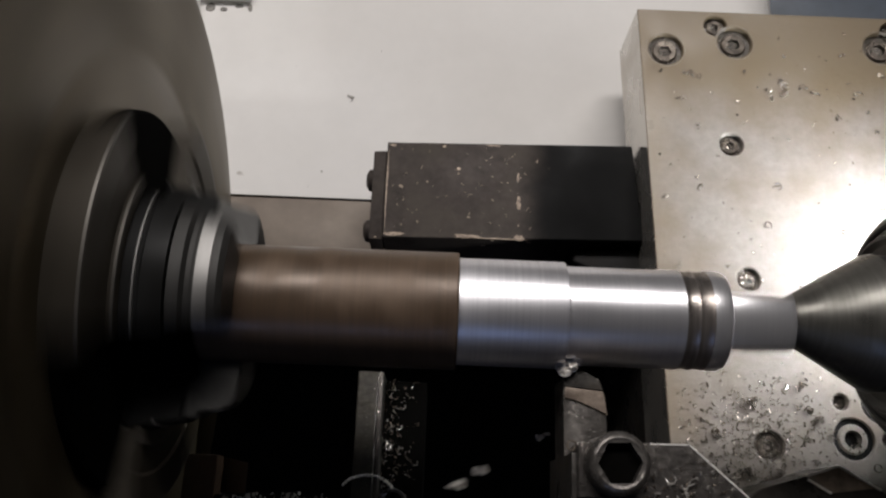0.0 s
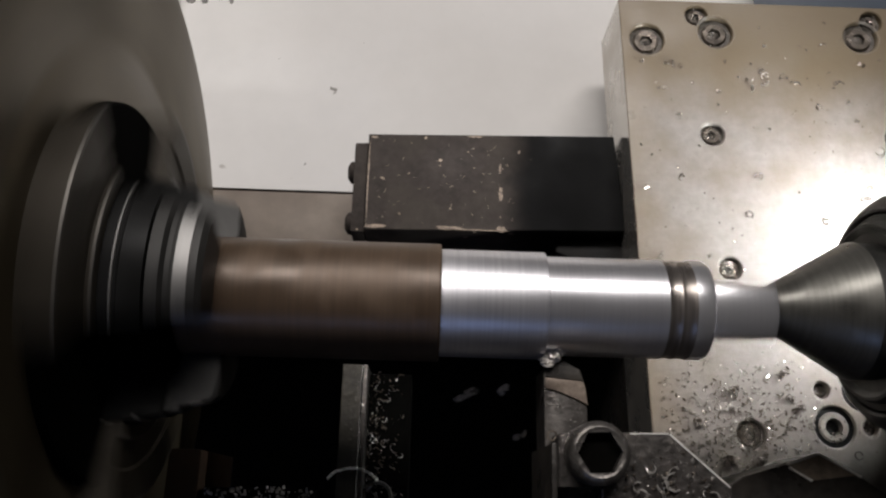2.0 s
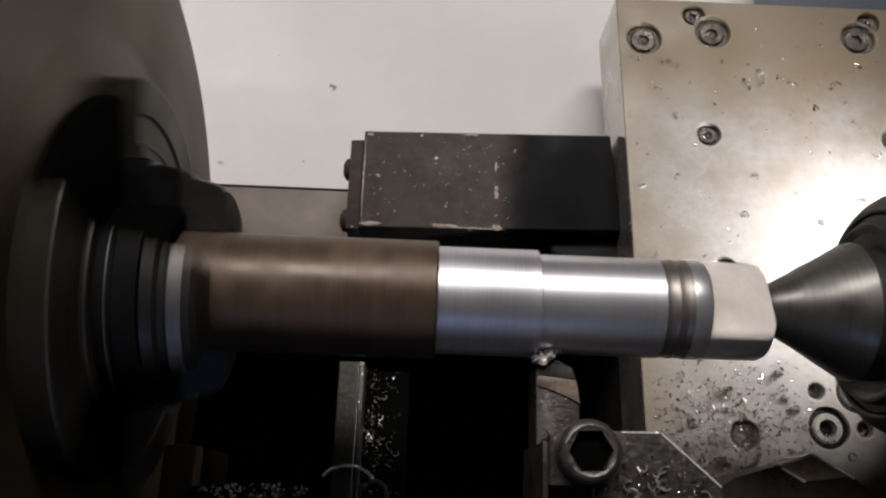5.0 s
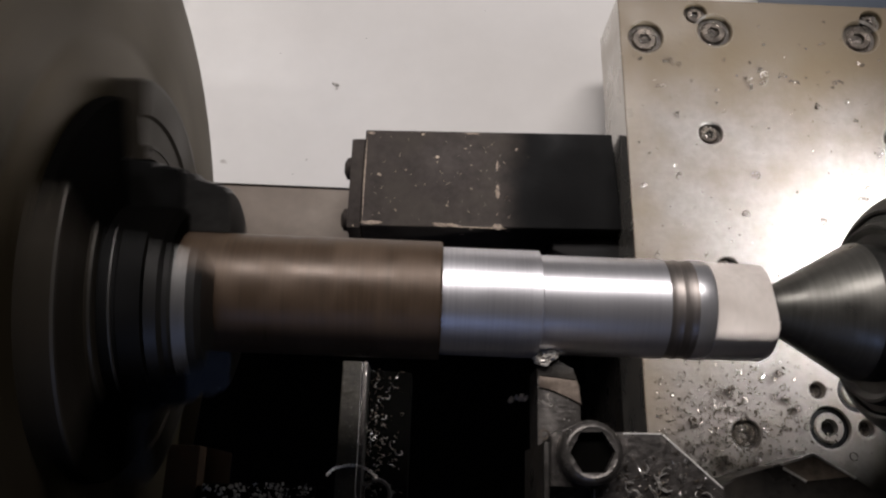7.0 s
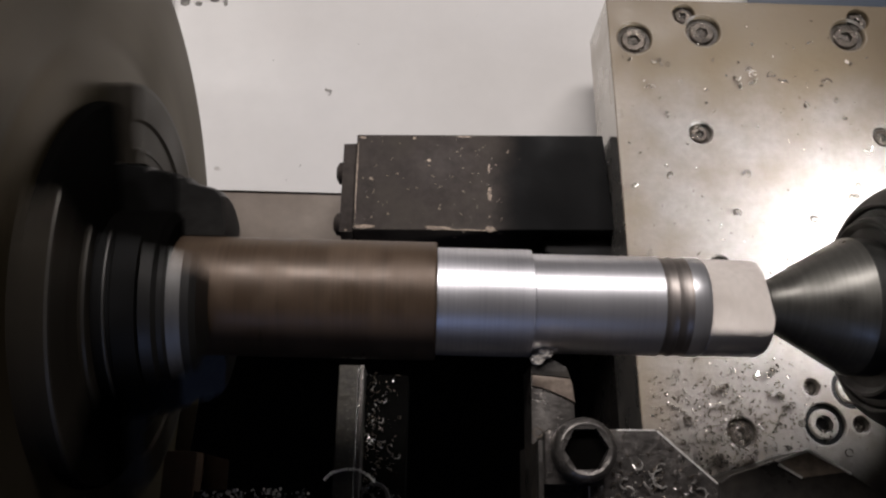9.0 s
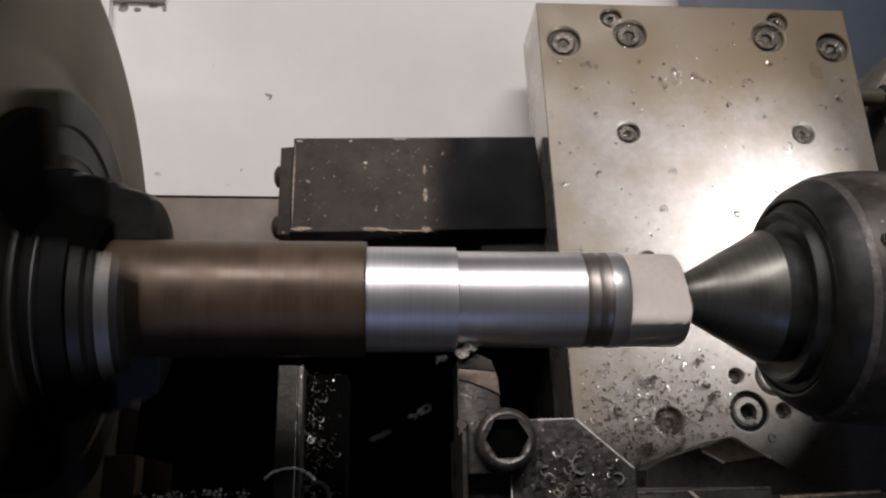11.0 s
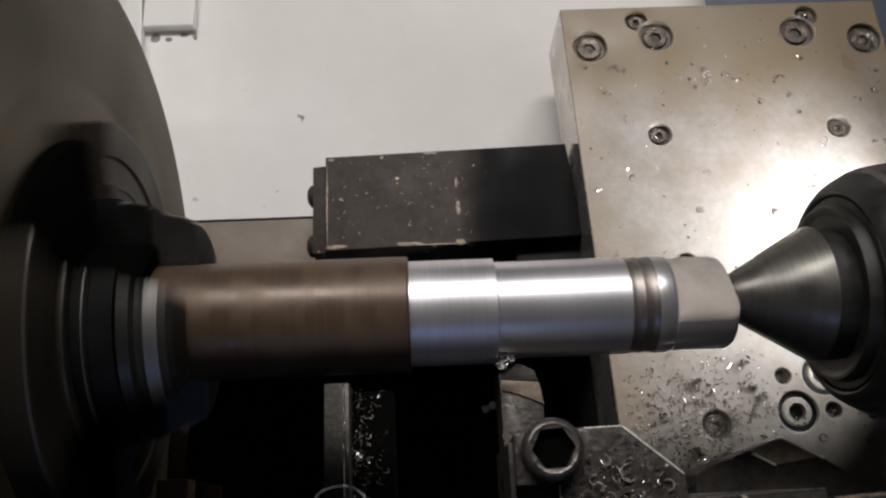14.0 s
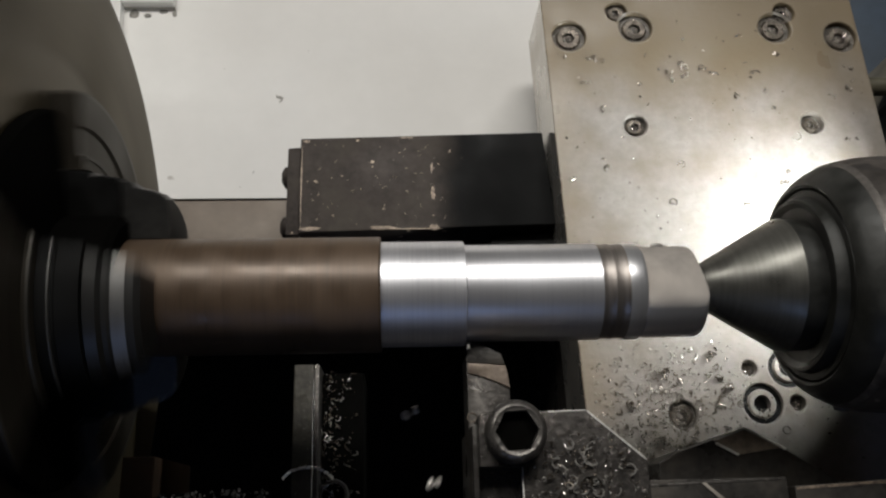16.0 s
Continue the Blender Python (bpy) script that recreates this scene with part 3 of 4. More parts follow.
# ---- tailstock ----
def build_tailstock():
    tail = thing("live_centre", "dark oily live centre in the tailstock holding the shaft", "live centre", pose(0, AXIS_Y + 0.0014, AXIS_Z + 0.0003))
    part("point", turned([(0.0068, 0), (0.0068, 0.0048), (0.0100, 0.0066), (0.0112, 0.0070), (0.0114, 0.0074), (0.0372, 0.0224), (0.0384, 0.0227), (0.0384, 0)], 96), M_CENTRE, tail, "ground steel sixty-degree point")
    part("neck", turned([(0.0384, 0), (0.0384, 0.0220), (0.0390, 0.0224), (0.0470, 0.0224), (0.0470, 0)], 96), M_CAP, tail, "dark oily neck behind the point")
    part("cap", turned([(0.0455, 0.0215), (0.0455, 0.0262), (0.0448, 0.0272), (0.0440, 0.0280), (0.0440, 0.0290), (0.0452, 0.0296), (0.0478, 0.0300), (0.0480, 0.0322), (0.0492, 0.0330), (0.0525, 0.0330), (0.0525, 0.0215)], 96), M_CAP, tail, "black recessed seal cap")
    part("front_rim", turned([(0.0525, 0.0322), (0.0478, 0.0332), (0.0474, 0.0340), (0.0482, 0.0358), (0.0500, 0.0376), (0.0525, 0.0392), (0.0550, 0.0403), (0.0550, 0.0322)], 96), M_CAP, tail, "oily black rounded front rim")
    part("worn_chamfer", turned([(0.0550, 0.0390), (0.0550, 0.0404), (0.0562, 0.0412), (0.0572, 0.0415), (0.0572, 0.0390)], 96), M_CHAMFER, tail, "scuffed lighter chamfer round the housing")
    part("housing", turned([(0.0572, 0.02), (0.0572, 0.0416), (0.0640, 0.0430), (0.0720, 0.0436), (0.120, 0.0436), (0.124, 0.0425), (0.124, 0.0)], 96), M_HOUSING, tail, "scuffed brown-black round housing")
    for a in (80.4, 200.4, 320.4):
        # A black disc stands for the shaded depth of each hole.
        hole = turned([(-0.001, 0), (-0.001, 0.0023), (0.0004, 0.0023), (0.0004, 0.0)], 24)
        bmesh.ops.transform(hole, matrix=Matrix.Rotation(radians(a), 4, "X") @ pose(0.0615, 0.04270, 0, 0, 0, 90), verts=hole.verts)
        part("spanner_hole", hole, M_TRAY, tail, "dark spanner hole in the housing")
        lip = turned([(-0.001, 0.0023), (0.0006, 0.0023), (0.0006, 0.0026), (-0.001, 0.0029), (-0.001, 0.0023)], 24)
        bmesh.ops.transform(lip, matrix=Matrix.Rotation(radians(a), 4, "X") @ pose(0.0615, 0.04270, 0, 0, 0, 90), verts=lip.verts)
        part("hole_lip", lip, M_CHAMFER, tail, "bright worn lip round the spanner hole")
    # Quill out of view, widened at the back to block light.
    part("quill_blocker", turned([(0.124, 0), (0.124, 0.034), (0.150, 0.034), (0.152, 0.060), (0.33, 0.060), (0.33, 0)], 64), M_HOUSING, tail)
    stock = part("tailstock_body", box(0.30, 0.52, AXIS_Y - 0.07, AXIS_Y + 0.07, -0.13, 0.15, 0.01, 3), M_HOUSING)
    tagged(stock, "dark cast tailstock body behind the live centre", "tailstock")


# ---- carriage and tools, which feed along the shaft ----
SCREWS = [  # x, y, bore radius, head radius
    (0.0, 0.0, 0.0083, 0.0060), (0.033, 0.005, 0.0083, 0.0060), (0.1025, 0.005, 0.0083, 0.0060), (0.135, 0.0, 0.0083, 0.0060),
    (0.0243, 0.0138, 0.0055, 0.0040), (0.1085, 0.0138, 0.0055, 0.0040), (0.028, -0.048, 0.0056, 0.0042), (0.113, -0.047, 0.0056, 0.0042),
    (0.0315, -0.1115, 0.0052, 0.0040), (0.035, -0.182, 0.0063, 0.0050), (0.066, -0.163, 0.0035, 0.0), (0.085, -0.178, 0.0035, 0.0),
    (0.070, -0.178, 0.0086, 0.0062), (0.083, -0.163, 0.0086, 0.0062),
]


def hexagon(r, z0, z1, x, y, twist=0.0):
    return prism([(x + r * math.cos(twist + k * math.pi / 3), y + r * math.sin(twist + k * math.pi / 3)) for k in range(6)], z0, z1, 0)


def build_cross_slide():
    slide = thing("cross_slide", "stained ground steel cross slide plate with countersunk screws", "cross slide")
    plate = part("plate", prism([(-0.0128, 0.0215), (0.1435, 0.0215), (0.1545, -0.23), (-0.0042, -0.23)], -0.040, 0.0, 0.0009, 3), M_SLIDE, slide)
    plate.data.materials.append(M_SIDE)
    for p in plate.data.polygons:
        p.material_index = 1 if p.normal.z < 0.7 else 0
    carved(plate, [upright([(-0.0085, 0), (-0.0085, r - 0.0004), (-0.0004, r - 0.0001), (0.0004, r + 0.0007), (0.001, r + 0.0007), (0.001, 0)], x, y) for x, y, r, _ in SCREWS])
    for x, y, r, head in SCREWS:
        # A lighter ring puts the highlight round each bore into the colour.
        if y < 0.01:
            part("bore_rim", upright([(-0.0009, r - 0.0002), (-0.0001, r + 0.0005), (0.00006, r + 0.0008), (-0.0003, r + 0.0010), (-0.0009, r + 0.0010), (-0.0009, r - 0.0002)], x, y), M_BORE, slide, "bore rim with its highlight painted in")
        if not head:
            part("grease", upright([(-0.0082, 0), (-0.0082, r - 0.0003), (-0.0034, r - 0.0003), (-0.0030, r * 0.6), (-0.0036, 0)], x, y, 24), M_SLUDGE, slide, "oily sludge in an empty hole")
            continue
        top = -0.0017 if r < 0.0085 else -0.0006
        screw = part("screw", upright([(-0.0085, 0), (-0.0085, head), (top - 0.0007, head), (top, head - 0.0007), (top, 0)], x, y), M_SCREW if r < 0.0085 else M_PLATE, slide, "oily socket head screw")
        # In the two large rings a black filler stands for the dark groove.
        part("sludge", upright([(-0.006, head - 0.0003), (top - 0.0012, head - 0.0003), (top - 0.0008, (head + r) / 2), (top - 0.0010, r - 0.0002), (-0.006, r - 0.0002), (-0.006, head - 0.0003)], x, y), M_SLUDGE if r < 0.0085 else M_NECK, screw, "oily sludge round the screw head")
        if r < 0.0085:
            part("oily_grit", upright([(top - 0.0028, 0), (top - 0.0028, head * 0.5), (top - 0.0014, head * 0.46), (top - 0.0009, head * 0.25), (top - 0.0011, 0)], x, y, 14), M_GRIT, screw, "oily grit packed in the socket")
        if r > 0.0085:
            part("plug", upright([(top - 0.0038, 0), (top - 0.0038, 0.0031), (top - 0.0030, 0.0031), (top - 0.0026, 0.0026), (top - 0.0026, 0)], x, y), M_NECK, screw, "dark screw deep in the ring")
        carved(screw, [hexagon(head * 0.52, top - 0.004, top + 0.001, x, y, rng.uniform(0, 1)) if r < 0.0085 else upright([(top - 0.004, 0), (top - 0.004, 0.0035), (top + 0.001, 0.0037), (top + 0.001, 0)], x, y)])
    part("saddle", box(0.004, 0.150, -0.23, 0.010, -0.18, -0.0405, 0.002), M_DARKTOOL, slide, "dark saddle casting under the plate")
    return slide


def build_stop_block():
    block = thing("stop_block", "long black painted steel block with chipped worn edges", "steel block")
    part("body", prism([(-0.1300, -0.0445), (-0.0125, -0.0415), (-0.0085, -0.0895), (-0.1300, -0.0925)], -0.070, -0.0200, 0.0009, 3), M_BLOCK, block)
    part("foot", prism([(-0.0400, -0.0980), (-0.0210, -0.1060), (-0.0060, -0.1080), (-0.0060, -0.0900), (-0.0400, -0.0925)], -0.070, -0.0290, 0.002, 3), M_NECK, block, "black foot of the block")
    for x, y, w, h in ((-0.1250, -0.0908, 0.0110, 0.0022), (-0.0905, -0.0905, 0.0140, 0.0026), (-0.0665, -0.0902, 0.0052, 0.0034), (-0.0668, -0.0730, 0.0022, 0.0100),
                       (-0.0672, -0.0600, 0.0012, 0.0070), (-0.0790, -0.0442, 0.0080, 0.0012), (-0.1270, -0.0460, 0.0040, 0.0016), (-0.0780, -0.0912, 0.040, 0.0008), (-0.1292, -0.069, 0.0008, 0.044)):
        bm = bmesh.new()
        rim = [(x + w / 2 * math.cos(a) * rng.uniform(0.6, 1.1), y + h / 2 * math.sin(a) * rng.uniform(0.5, 1.1)) for a in (2 * math.pi * k / 16 for k in range(16))]
        bm.faces.new([bm.verts.new((px, py, -0.01992)) for px, py in rim])
        bm.verts.ensure_lookup_table()
        base = bmesh.ops.extrude_face_region(bm, geom=bm.faces[:])
        for v in base["geom"]:
            if isinstance(v, bmesh.types.BMVert):
                v.co.z -= 0.0006
        part("worn_patch", bm, M_WORN, block, "bare metal where paint has worn off", smooth=False)
    part("end_plate", prism([(-0.1365, -0.0480), (-0.1302, -0.0475), (-0.1302, -0.0925), (-0.1365, -0.0925)], -0.075, -0.0235, 0.0008), M_BLOCK, block, "black end plate")
    for y in (-0.0600, -0.0860):
        bolt = turned([(-0.0035, 0), (-0.0033, 0.0030), (-0.0020, 0.0052), (0, 0.0056), (0, 0)], 32)
        bmesh.ops.transform(bolt, matrix=pose(-0.1366, y, -0.032), verts=bolt.verts)
        part("bolt", bolt, M_BLOCK, block, "black domed bolt head")
    return block


def build_turning_tool():
    tool = thing("turning_tool", "chip-strewn steel turning tool clamped under a socket screw", "turning tool")
    part("shank", prism([(-0.0615, -0.1700), (-0.0585, -0.1672), (-0.0500, -0.1700), (-0.0478, -0.1800), (-0.0470, -0.33), (-0.0608, -0.33)], 0.060, 0.0800, 0.0006), M_TOOL, tool)
    # Dark insert reaches over the seat, painting the shade below the shaft.
    part("insert", prism([(-0.0614, -0.1660), (-0.0560, -0.1672), (-0.0502, -0.1705), (-0.0490, -0.1738), (-0.0612, -0.1728)], 0.0800, 0.0812, 0.0003), M_DARKTOOL, tool, "dark carbide insert, widened to paint shade on the seat")
    part("bare_seat", prism([(-0.0611, -0.1730), (-0.0489, -0.1740), (-0.0484, -0.1760), (-0.0476, -0.1815), (-0.0510, -0.1797), (-0.0560, -0.1776), (-0.0611, -0.1764)], 0.0790, 0.0808, 0.0003), M_INSERT, tool, "tan bare metal round the insert")
    clamp = part("clamp_block", prism([(-0.0602, -0.1924), (-0.0590, -0.1912), (-0.0275, -0.1908), (-0.0100, -0.2060), (-0.0095, -0.34), (-0.0602, -0.34)], 0.0805, 0.0985, 0.0010, 3), M_CLAMP, tool, "grey chamfered clamp block")
    carved(clamp, [box(-0.0650, -0.0478, -0.36, -0.2068, 0.0900, 0.11, 0)])
    part("bright_edge", box(-0.0478, -0.0474, -0.33, -0.2072, 0.0976, 0.0987, 0.0001), M_EDGE, clamp, "painted highlight on the recess edge")
    x, y = -0.0497, -0.1975
    screw = part("clamp_screw", upright([(0.0850, 0), (0.0850, 0.0089), (0.1052, 0.0090), (0.1068, 0.0086), (0.1078, 0.0076), (0.1080, 0.0070), (0.1078, 0.0064), (0.1078, 0)], x, y, 64), M_RIM, tool, "large socket head clamp screw")
    carved(screw, [hexagon(0.0064, 0.0870, 0.110, x, y, 0.05)])
    # Black filler stands for the shade inside the deep hex socket.
    part("socket_shade", hexagon(0.0063, 0.0872, 0.1045, x, y, 0.05), M_PIT, screw, "black filler for the shade in the socket", smooth=False)
    a, b = Vector((-0.0275, -0.1908)), Vector((-0.0100, -0.2060))
    side = (b - a).normalized()
    off = Vector((side.y, -side.x)) * 0.0004
    part("bright_corner", prism([tuple(a + side * 0.0005 - off * 0.2), tuple(b - side * 0.0005 - off * 0.2), tuple(b - side * 0.0005 + off), tuple(a + side * 0.0005 + off)], 0.0976, 0.09858, 0.0002), M_EDGE, clamp, "painted highlight on the clamp corner")
    part("bright_edge", prism([(-0.0390, -0.1911), (-0.0277, -0.1909), (-0.0277, -0.1913), (-0.0390, -0.1915)], 0.0977, 0.09862, 0.0001), M_EDGE, clamp, "painted highlight on the top edge")
    for dx, dy, r in ((0.022, -0.0165, 0.0052), (0.030, -0.030, 0.004)):
        ring = turned([(0, r * 0.7), (0, r), (0.0009, r), (0.0013, r * 0.92), (0.0013, r * 0.7), (0, r * 0.7)], 40)
        bmesh.ops.transform(ring, matrix=Matrix.Translation((x + dx, y + dy, 0.0984)) @ Matrix.Rotation(radians(-90), 4, "Y"), verts=ring.verts)
        part("ring", ring, M_TOOL, clamp, "round steel ring")
    part("side_wall", box(-0.0618, -0.0602, -0.34, -0.1945, 0.05, 0.0970, 0.0005), M_DARKTOOL, tool, "dark holder side")
    return tool


def build_tool_holder():
    holder = thing("tool_holder", "dark oily faceted tool holder with bright edges", "tool holder")
    part("wedge", prism([(0.014, -0.2030), (0.019, -0.2000), (0.036, -0.1950), (0.048, -0.1910), (0.063, -0.1990), (0.085, -0.2135), (0.097, -0.2215), (0.100, -0.25), (0.010, -0.25)], 0.0005, 0.0295, 0.0006), M_DARKTOOL, holder, smooth=False)
    # Lighter brown puts the light on the top facet into its colour.
    part("facet", prism([(0.0364, -0.1952), (0.0480, -0.1914), (0.0635, -0.1982), (0.0570, -0.1990), (0.0445, -0.2008)], 0.0285, 0.0300, 0.0002), M_LITFACET, holder, "brown top facet, painted lighter as lit", smooth=False)
    # Thin pale strips paint the highlights along the wedge's corners.
    for a, b in (((0.0360, -0.1950), (0.0480, -0.1910)), ((0.0480, -0.1910), (0.0630, -0.1990)), ((0.0364, -0.1962), (0.0445, -0.2008))):
        a, b = Vector(a), Vector(b)
        off = Vector(((b - a).y, -(b - a).x)).normalized() * 0.00045
        part("bright_corner", prism([tuple(a - off), tuple(b - off), tuple(b + off), tuple(a + off)], 0.0288, 0.0305, 0), M_EDGE, holder, "painted highlight on the corner", smooth=False)
    bar = part("bar", box(-0.016, 0.0465, -0.25, -0.2105, 0.0405, 0.064, 0.0008), M_DARKTOOL, holder, "dark bar with a bright front corner")
    # Strip along the bar's front corner paints its highlight.
    part("bright_corner", prism([(-0.0155, -0.2124), (0.046, -0.2105), (0.046, -0.2114), (-0.0155, -0.2132)], 0.0630, 0.0642, 0.0002), M_RIM, bar, "painted highlight on the corner")
    end = part("bar_end", prism([(0.049, -0.2135), (0.085, -0.2118), (0.090, -0.2160), (0.090, -0.25), (0.049, -0.25)], 0.040, 0.0635, 0.0008), M_DARKTOOL, holder, "second dark bar with a rusty corner")
    part("rusty_corner", prism([(0.0495, -0.2138), (0.0850, -0.2121), (0.0850, -0.2131), (0.0495, -0.2148)], 0.0625, 0.0637, 0.0002), M_WORN, end, "rusty worn corner")
    part("strip", prism([(0.017, -0.2118), (0.0185, -0.2118), (0.0245, -0.2170), (0.0225, -0.2170)], 0.0630, 0.0646, 0.0002), M_PLATE, bar, "bright scratch")
    return holder


def build_chip_litter():
    bm, dark = bmesh.new(), bmesh.new()
    for _ in range(190):        # fine crumbs over the whole plate
        x, y = rng.uniform(-0.008, 0.145), rng.uniform(-0.20, 0.012)
        add_crumb(rng.choice((bm, bm, bm, bm, dark)), (x, y, 0.0), rng.uniform(0.0003, 0.0009))
    for _ in range(46):         # loose curls over the plate
        x, y = rng.uniform(-0.004, 0.140), rng.choice((rng.gauss(-0.022, 0.006), rng.uniform(-0.13, 0.0)))
        for _ in range(rng.choice((1, 1, 2, 3))):
            add_curl(rng.choice((bm, bm, bm, bm, dark)), (x + rng.uniform(-0.002, 0.002), y + rng.uniform(-0.001, 0.001), 0.0006), rng.uniform(0.0005, 0.0013), rng.uniform(0.3, 1.0), rng.uniform(0.0003, 0.0008), 0.0001)
    for _ in range(1000):       # a thicker drift in front of the shaft
        x, y = rng.gauss(0.026, 0.020), rng.gauss(-0.182, 0.014)
        if not (-0.002 < x < 0.075 and y > -0.215):
            continue
        if math.hypot(x - 0.035, y + 0.182) < 0.0055 or math.hypot(x - 0.070, y + 0.178) < 0.009:
            continue
        s = rng.uniform(0.0004, 0.0015)
        if rng.random() < 0.5:
            add_curl(rng.choice((bm, dark, dark)), (x, y, 0.0004), s * 0.75, rng.uniform(0.2, 0.8), rng.uniform(0.00015, 0.0004))
        else:
            add_crumb(rng.choice((bm, dark)), (x, y, 0.0), s * 0.55)
    for _ in range(80):         # thin worm-like curls lying in the drift
        x, y = rng.gauss(0.034, 0.016), rng.gauss(-0.172, 0.011)
        if 0.0 < x < 0.066 and -0.205 < y < -0.150:
            lay = Euler((rng.uniform(-0.35, 0.35), rng.uniform(-0.35, 0.35), rng.uniform(0, 6.28))).to_matrix()
            add_curl(rng.choice((bm, dark, dark)), (x, y, 0.0005), rng.uniform(0.0008, 0.0022), rng.uniform(0.15, 0.5), rng.uniform(0.0003, 0.0005), 0.00018, lay)
    for x, y in ((0.0125, -0.178), (0.0285, -0.1655), (0.030, -0.164), (0.049, -0.1575), (0.051, -0.156), (0.052, -0.167), (0.056, -0.171), (0.031, -0.197), (0.027, -0.193), (0.038, -0.194), (0.026, -0.200)):
        for _ in range(7):      # wet clumps
            add_curl(rng.choice((bm, bm, dark)), (x + rng.gauss(0, 0.0010), y + rng.gauss(0, 0.0009), 0.0010), rng.uniform(0.0005, 0.0012), rng.uniform(0.4, 1.0), rng.uniform(0.0004, 0.0010), 0.00015)
    for x, y, s in ((0.0545, -0.0180, 0.0020), (0.068, -0.0215, 0.0028), (0.0885, -0.021, 0.0026), (0.0475, -0.0245, 0.0012), (0.0125, -0.040, 0.0014),
                    (0.1035, -0.0545, 0.0028), (0.047, -0.068, 0.0020), (0.075, -0.089, 0.0022), (0.062, -0.109, 0.0022), (0.041, -0.087, 0.0020), (0.012, -0.07, 0.0018)):
        add_curl(bm, (x, y, 0.0008), s, rng.uniform(0.5, 0.9), 0.0009)
        add_curl(bm, (x + 0.0006, y + 0.0006, 0.0010), s * 0.8, rng.uniform(0.3, 0.7), 0.0006)
    for x, y, r, head in SCREWS:
        for _ in range(34 if y < -0.1 else 16):
            a, d = rng.uniform(0, 6.28), rng.uniform(0.2, 0.85) * r
            add_crumb(rng.choice((bm, bm, dark)), (x + d * math.cos(a), y + d * math.sin(a), (-0.0018 if r < 0.0085 or d > 0.0060 else -0.0005 if d > 0.0036 else -0.0030) if head else -0.0034), rng.uniform(0.0002, 0.0008))
    flat = Matrix.Identity(3)
    add_curl(bm, (0.0600, -0.1783, 0.0006), 0.0017, 0.95, 0.0008, 0.0001, flat)
    add_curl(dark, (0.0780, -0.1895, 0.0006), 0.0019, 0.9, 0.0008, 0.0001, flat)
    bright = tagged(part("plate_chips", bm, M_CHIP, smooth=False), "bright steel chips scattered on the cross slide plate", "metal chips", kind="stuff")
    oily = tagged(part("oily_chips", dark, M_DARKCHIP, smooth=False), "dark oily chips stuck to the cross slide plate", "metal chips", kind="stuff")
    bm, dark = bmesh.new(), bmesh.new()
    for _ in range(520):        # on the tool clamp
        x, y = rng.uniform(-0.059, -0.0105), rng.triangular(-0.228, -0.192, -0.213)
        if math.hypot(x + 0.0497, y + 0.1975) < 0.0098 or y > -0.1918 - 0.87 * max(0, x + 0.0275) or (x < -0.0470 and y < -0.2060):
            continue
        if rng.random() < 0.3:
            add_curl(rng.choice((bm, dark, dark, dark)), (x, y, 0.0991), rng.uniform(0.0003, 0.0010), rng.uniform(0.2, 0.8), rng.uniform(0.0002, 0.0005), 0.00008)
        else:
            add_crumb(rng.choice((bm, dark, dark)), (x, y, 0.0985), rng.uniform(0.0001, 0.0005))
    for _ in range(60):         # larger glossy rings and curls heaped beside the screw
        x, y = rng.gauss(-0.030, 0.008), rng.gauss(-0.2105, 0.005)
        if math.hypot(x + 0.0497, y + 0.1975) > 0.0112 and -0.046 < x < -0.014 and y < -0.195 - 0.87 * max(0, x + 0.0275):
            add_curl(rng.choice((bm, bm, dark)), (x, y, 0.0998), rng.uniform(0.0005, 0.0022), rng.uniform(0.2, 0.6), rng.uniform(0.0003, 0.0006), 0.00012)
    for x, y, r in ((-0.0270, -0.2050, 0.0030), (-0.0335, -0.2010, 0.0015), (-0.0375, -0.2065, 0.0017), (-0.0160, -0.2085, 0.0019)):
        add_curl(bm, (x, y, 0.0995), r, 0.62, 0.0006, 0.00018, Matrix.Rotation(rng.uniform(0, 6), 3, "Z"))
    for _ in range(40):
        add_crumb(bm, (rng.uniform(-0.060, -0.049), rng.uniform(-0.191, -0.180), 0.080), rng.uniform(0.0001, 0.0004))
    add_curl(dark, (-0.0618, -0.1925, 0.0970), 0.0016, 0.95, 0.0007, 0.0002, Matrix.Identity(3))
    tool_bits = tagged(part("tool_chips", bm, M_WETCHIP, smooth=False), "small wet chips on the tool clamp", "metal chips", kind="stuff")
    tool_dark = tagged(part("oily_tool_chips", dark, M_DARKCHIP, smooth=False), "dark oily chips on the tool clamp", "metal chips", kind="stuff")
    bm = bmesh.new()
    for k in range(2):
        add_curl(bm, (TIP_X + rng.uniform(-0.0005, 0.0007) + 0.0003 * k, -0.1688 + 0.0009 * k, 0.083), rng.uniform(0.0003, 0.0006), rng.uniform(0.5, 1.0), 0.0007)
    nest = tagged(part("fresh_chips", bm, M_FRESH, smooth=False), "fresh bright chips curling off the cutting tip", "metal chips", kind="stuff")
    bm = bmesh.new()
    for _ in range(70):
        x, y = rng.uniform(-0.128, -0.058), rng.uniform(-0.090, -0.046)
        if rng.random() < 0.75:
            add_crumb(bm, (x, y, -0.0200), rng.uniform(0.0002, 0.0009))
        else:
            add_curl(bm, (x, y, -0.0198), rng.uniform(0.0008, 0.0022), rng.uniform(0.08, 0.25), 0.0003, 0.00012, Matrix.Rotation(rng.uniform(0, 6), 3, "Z"))
    block_bits = tagged(part("block_chips", bm, M_WORN, smooth=False), "specks of chip and grit on the black block", "metal chips", kind="stuff")
    return [bright, oily, tool_bits, tool_dark, nest, block_bits]


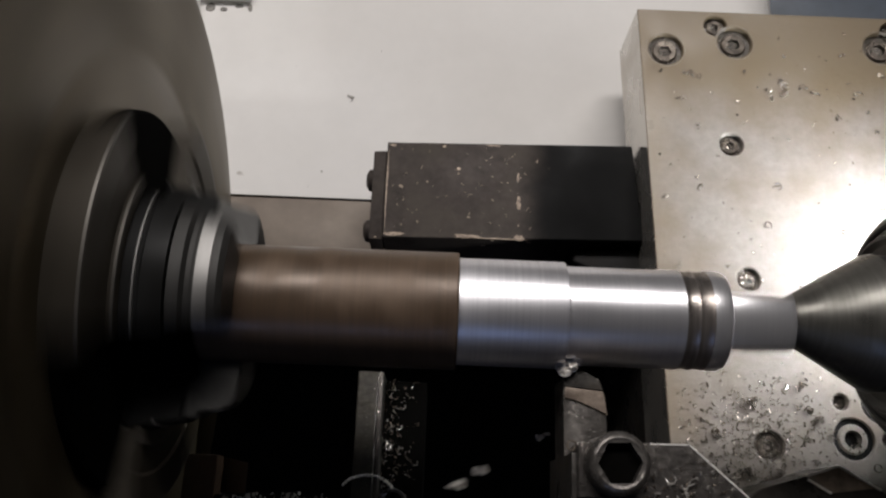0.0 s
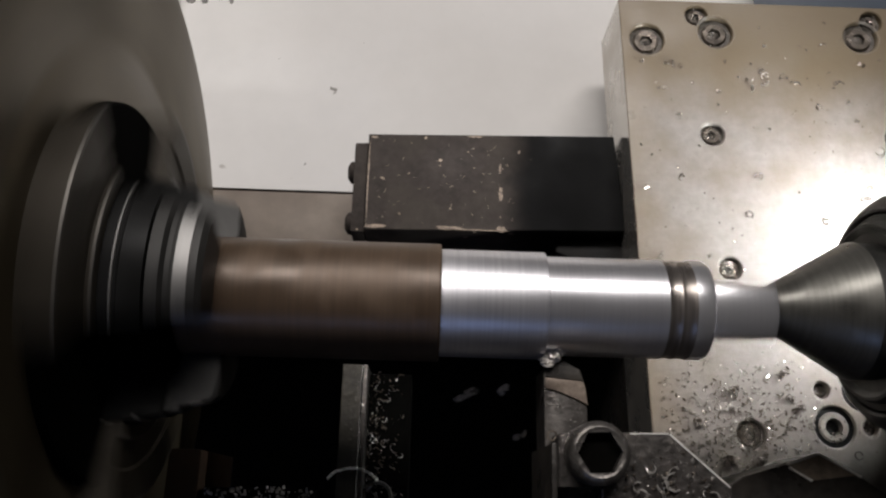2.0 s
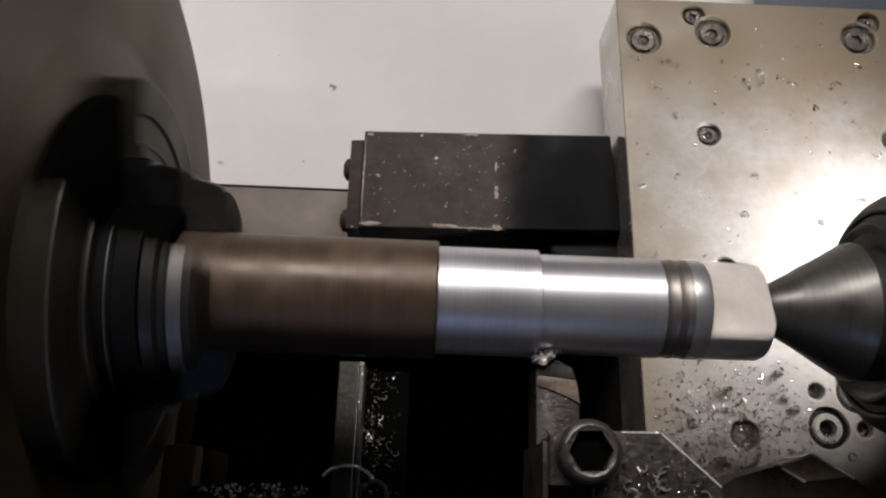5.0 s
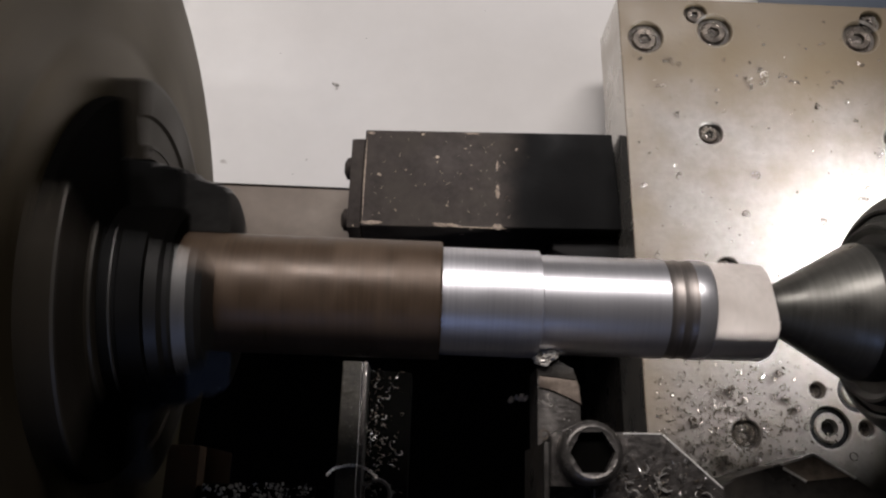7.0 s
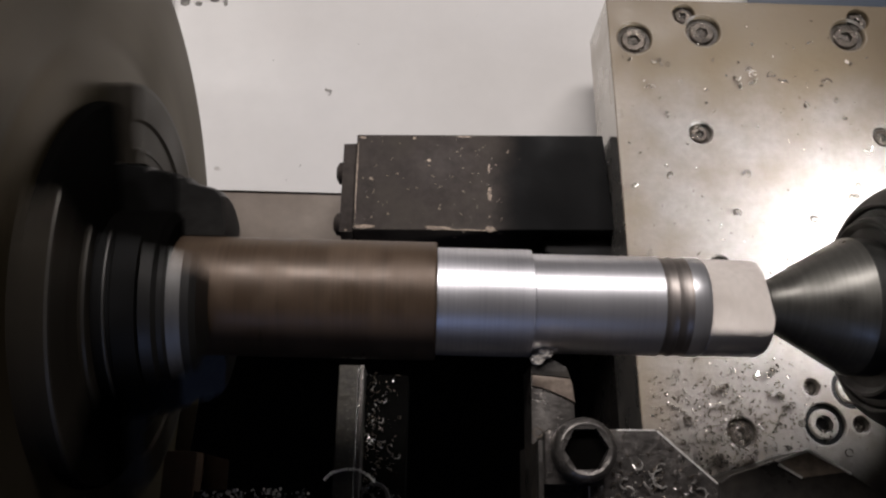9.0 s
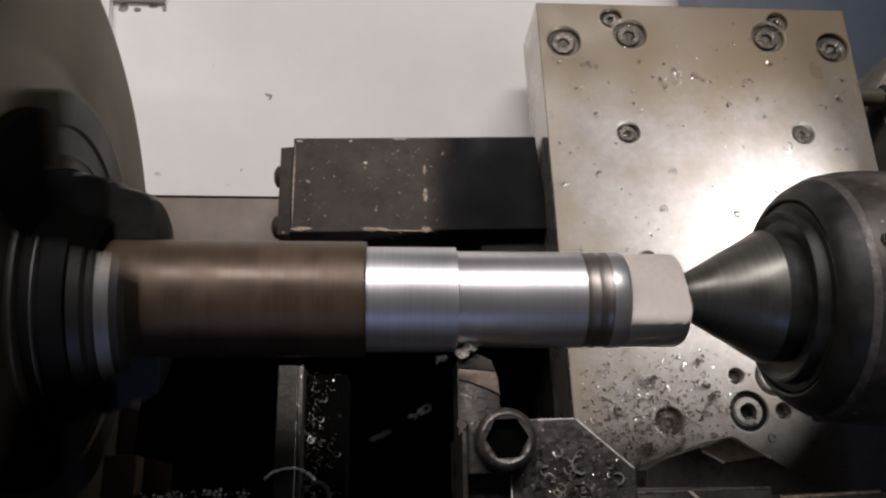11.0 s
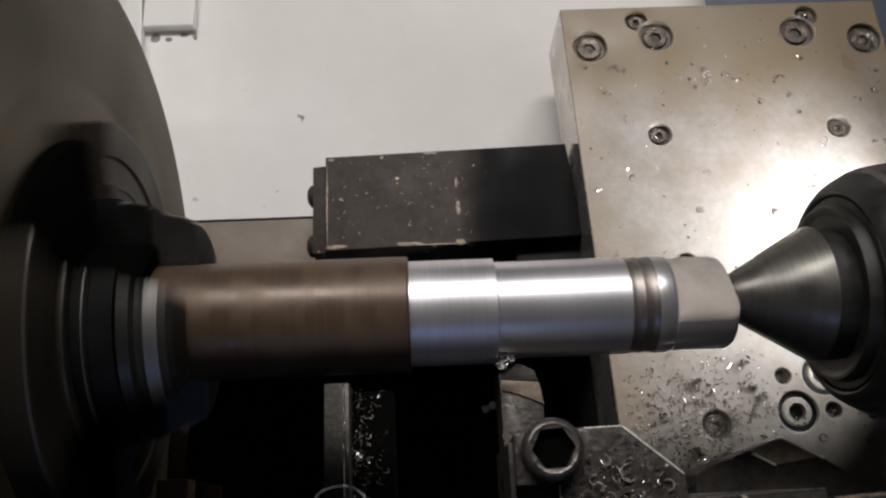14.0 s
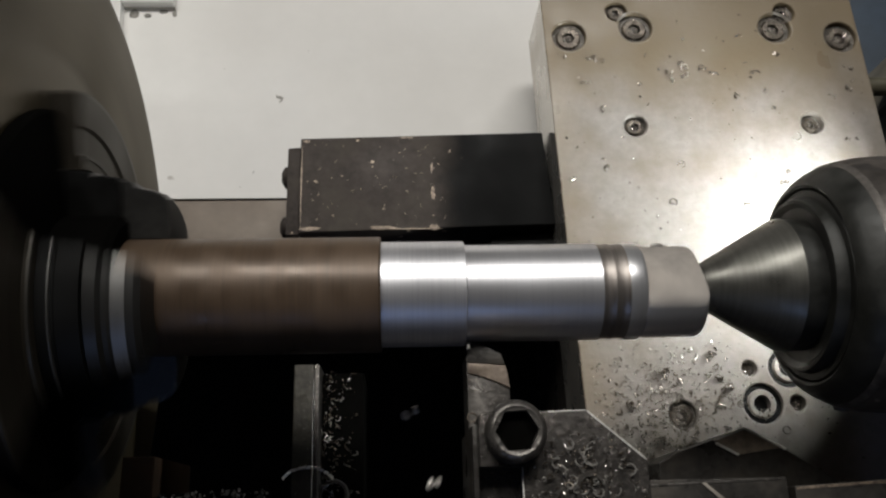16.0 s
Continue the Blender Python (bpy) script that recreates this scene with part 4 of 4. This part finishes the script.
# Chips thrown off the tip: when each is in mid air, and where.
FLYING = [
    (0.0, (-0.064, -0.185, 0.04)), (0.0, (-0.087, -0.198, 0.04)), (0.0, (-0.095, -0.203, 0.04)), (1.5, (-0.0687, -0.173, 0.04)), (3.5, (-0.0646, -0.189, 0.04)),
    (7.0, (-0.0692, -0.176, 0.04)), (11.0, (-0.0799, -0.183, 0.04)), (11.0, (-0.0939, -0.191, 0.04)), (11.0, (-0.071, -0.163, 0.04)), (14.5, (-0.0715, -0.178, 0.04)),
    (14.5, (-0.0875, -0.201, 0.04)), (16.0, (-0.0882, -0.184, 0.04)), (16.0, (-0.0802, -0.209, 0.04)),
    (0.5, (-0.088, -0.163, 0.04)), (0.5, (-0.106, -0.193, 0.04)), (1.0, (-0.076, -0.203, 0.04)), (2.0, (-0.088, -0.175, 0.04)), (2.0, (-0.073, -0.172, 0.04)), (2.0, (-0.067, -0.188, 0.04)),
    (2.5, (-0.076, -0.172, 0.04)), (2.5, (-0.064, -0.185, 0.04)), (3.0, (-0.071, -0.177, 0.04)), (4.0, (-0.073, -0.169, 0.04)), (6.5, (-0.073, -0.166, 0.04)), (7.5, (-0.100, -0.171, 0.04)),
    (7.5, (-0.071, -0.182, 0.04)), (8.0, (-0.063, -0.172, 0.04)), (8.0, (-0.070, -0.183, 0.04)), (11.5, (-0.081, -0.197, 0.04)), (13.5, (-0.073, -0.174, 0.04)), (14.0, (-0.070, -0.176, 0.04)),
]


def build_flying_chips():
    made = []
    for n, (t, at) in enumerate(FLYING):
        bm = bmesh.new()
        for k in range(rng.choice((2, 3, 3))):      # a few turns strung together
            add_curl(bm, (0.0022 * k, 0.0016 * k, 0.0004 * k), rng.uniform(0.0010, 0.0017), rng.uniform(0.8, 1.8), rng.uniform(0.0008, 0.0014), 0.0002)
        made.append((tagged(part("flying_chip", bm, M_FRESH), "bright curled chip thrown off the cutting tip", "metal chip", "chips falling from the tip"), t, at))
    return made


workshop()
machine_interior()
bed_rail()
chuck = build_chuck()
work, skin = build_workpiece()
build_tailstock()
feeding = [build_cross_slide(), build_stop_block(), build_turning_tool(), build_tool_holder()] + build_chip_litter()
flying = build_flying_chips()


# ---- what moves ----
# Degrees turned, by frame step: seven turns a second, held back once at three seconds; the shaft slips a little in the jaws there and later.
CHUCK_TURN = ((0, -77.0), (87, 7231.0), (90, 7394.0), (481, 40238.0))
SHAFT_TURN = ((0, -77.0), (87, 7231.0), (90, 7362.0), (246, 20466.0), (315, 26260.0), (405, 33812.0), (481, 40193.0))


def turned_by(knots, f):
    for (f0, a0), (f1, a1) in zip(knots, knots[1:]):
        if f <= f1:
            return a0 + (a1 - a0) * (f - f0) / (f1 - f0)


def motions():
    for ob, knots in ((chuck, CHUCK_TURN), (work, SHAFT_TURN)):
        walk(ob, [(f / 30, pose(0, AXIS_Y, AXIS_Z, turned_by(knots, f))) for f in range(481)])
    walk(skin, [(0, pose(0, 0, 0)), (8, pose(-FEED * 8, 0, 0)), (16, pose(-FEED * 16, 0, 0))])
    for ob in feeding:
        walk(ob, [(0, pose(0, 0, 0)), (8, pose(-FEED * 8, 0, 0)), (16, pose(-FEED * 16, 0, 0))])
    for ob, t, at in flying:
        tip = Vector((TIP_X - FEED * t, -0.168, 0.082))
        there = Vector(at)
        start = t - 0.12
        rows = []
        if start > 0:
            rows.append((0, pose(TIP_X, -0.168, 0.082)))
            rows.append((start, pose(*tip)))
        rows.append((t, pose(*there, 70, 40, 20)))
        down = there + (there - tip) * 1.6
        rows.append((t + 0.12, pose(down.x, down.y, -0.08, 140, 80, 40)))
        rows.append((t + 0.26, pose(down.x, down.y - 0.10, -0.338, 170, 110, 60)))
        rows.append((16.5, pose(down.x, down.y - 0.10, -0.338, 170, 110, 60)))
        walk(ob, rows)


motions()
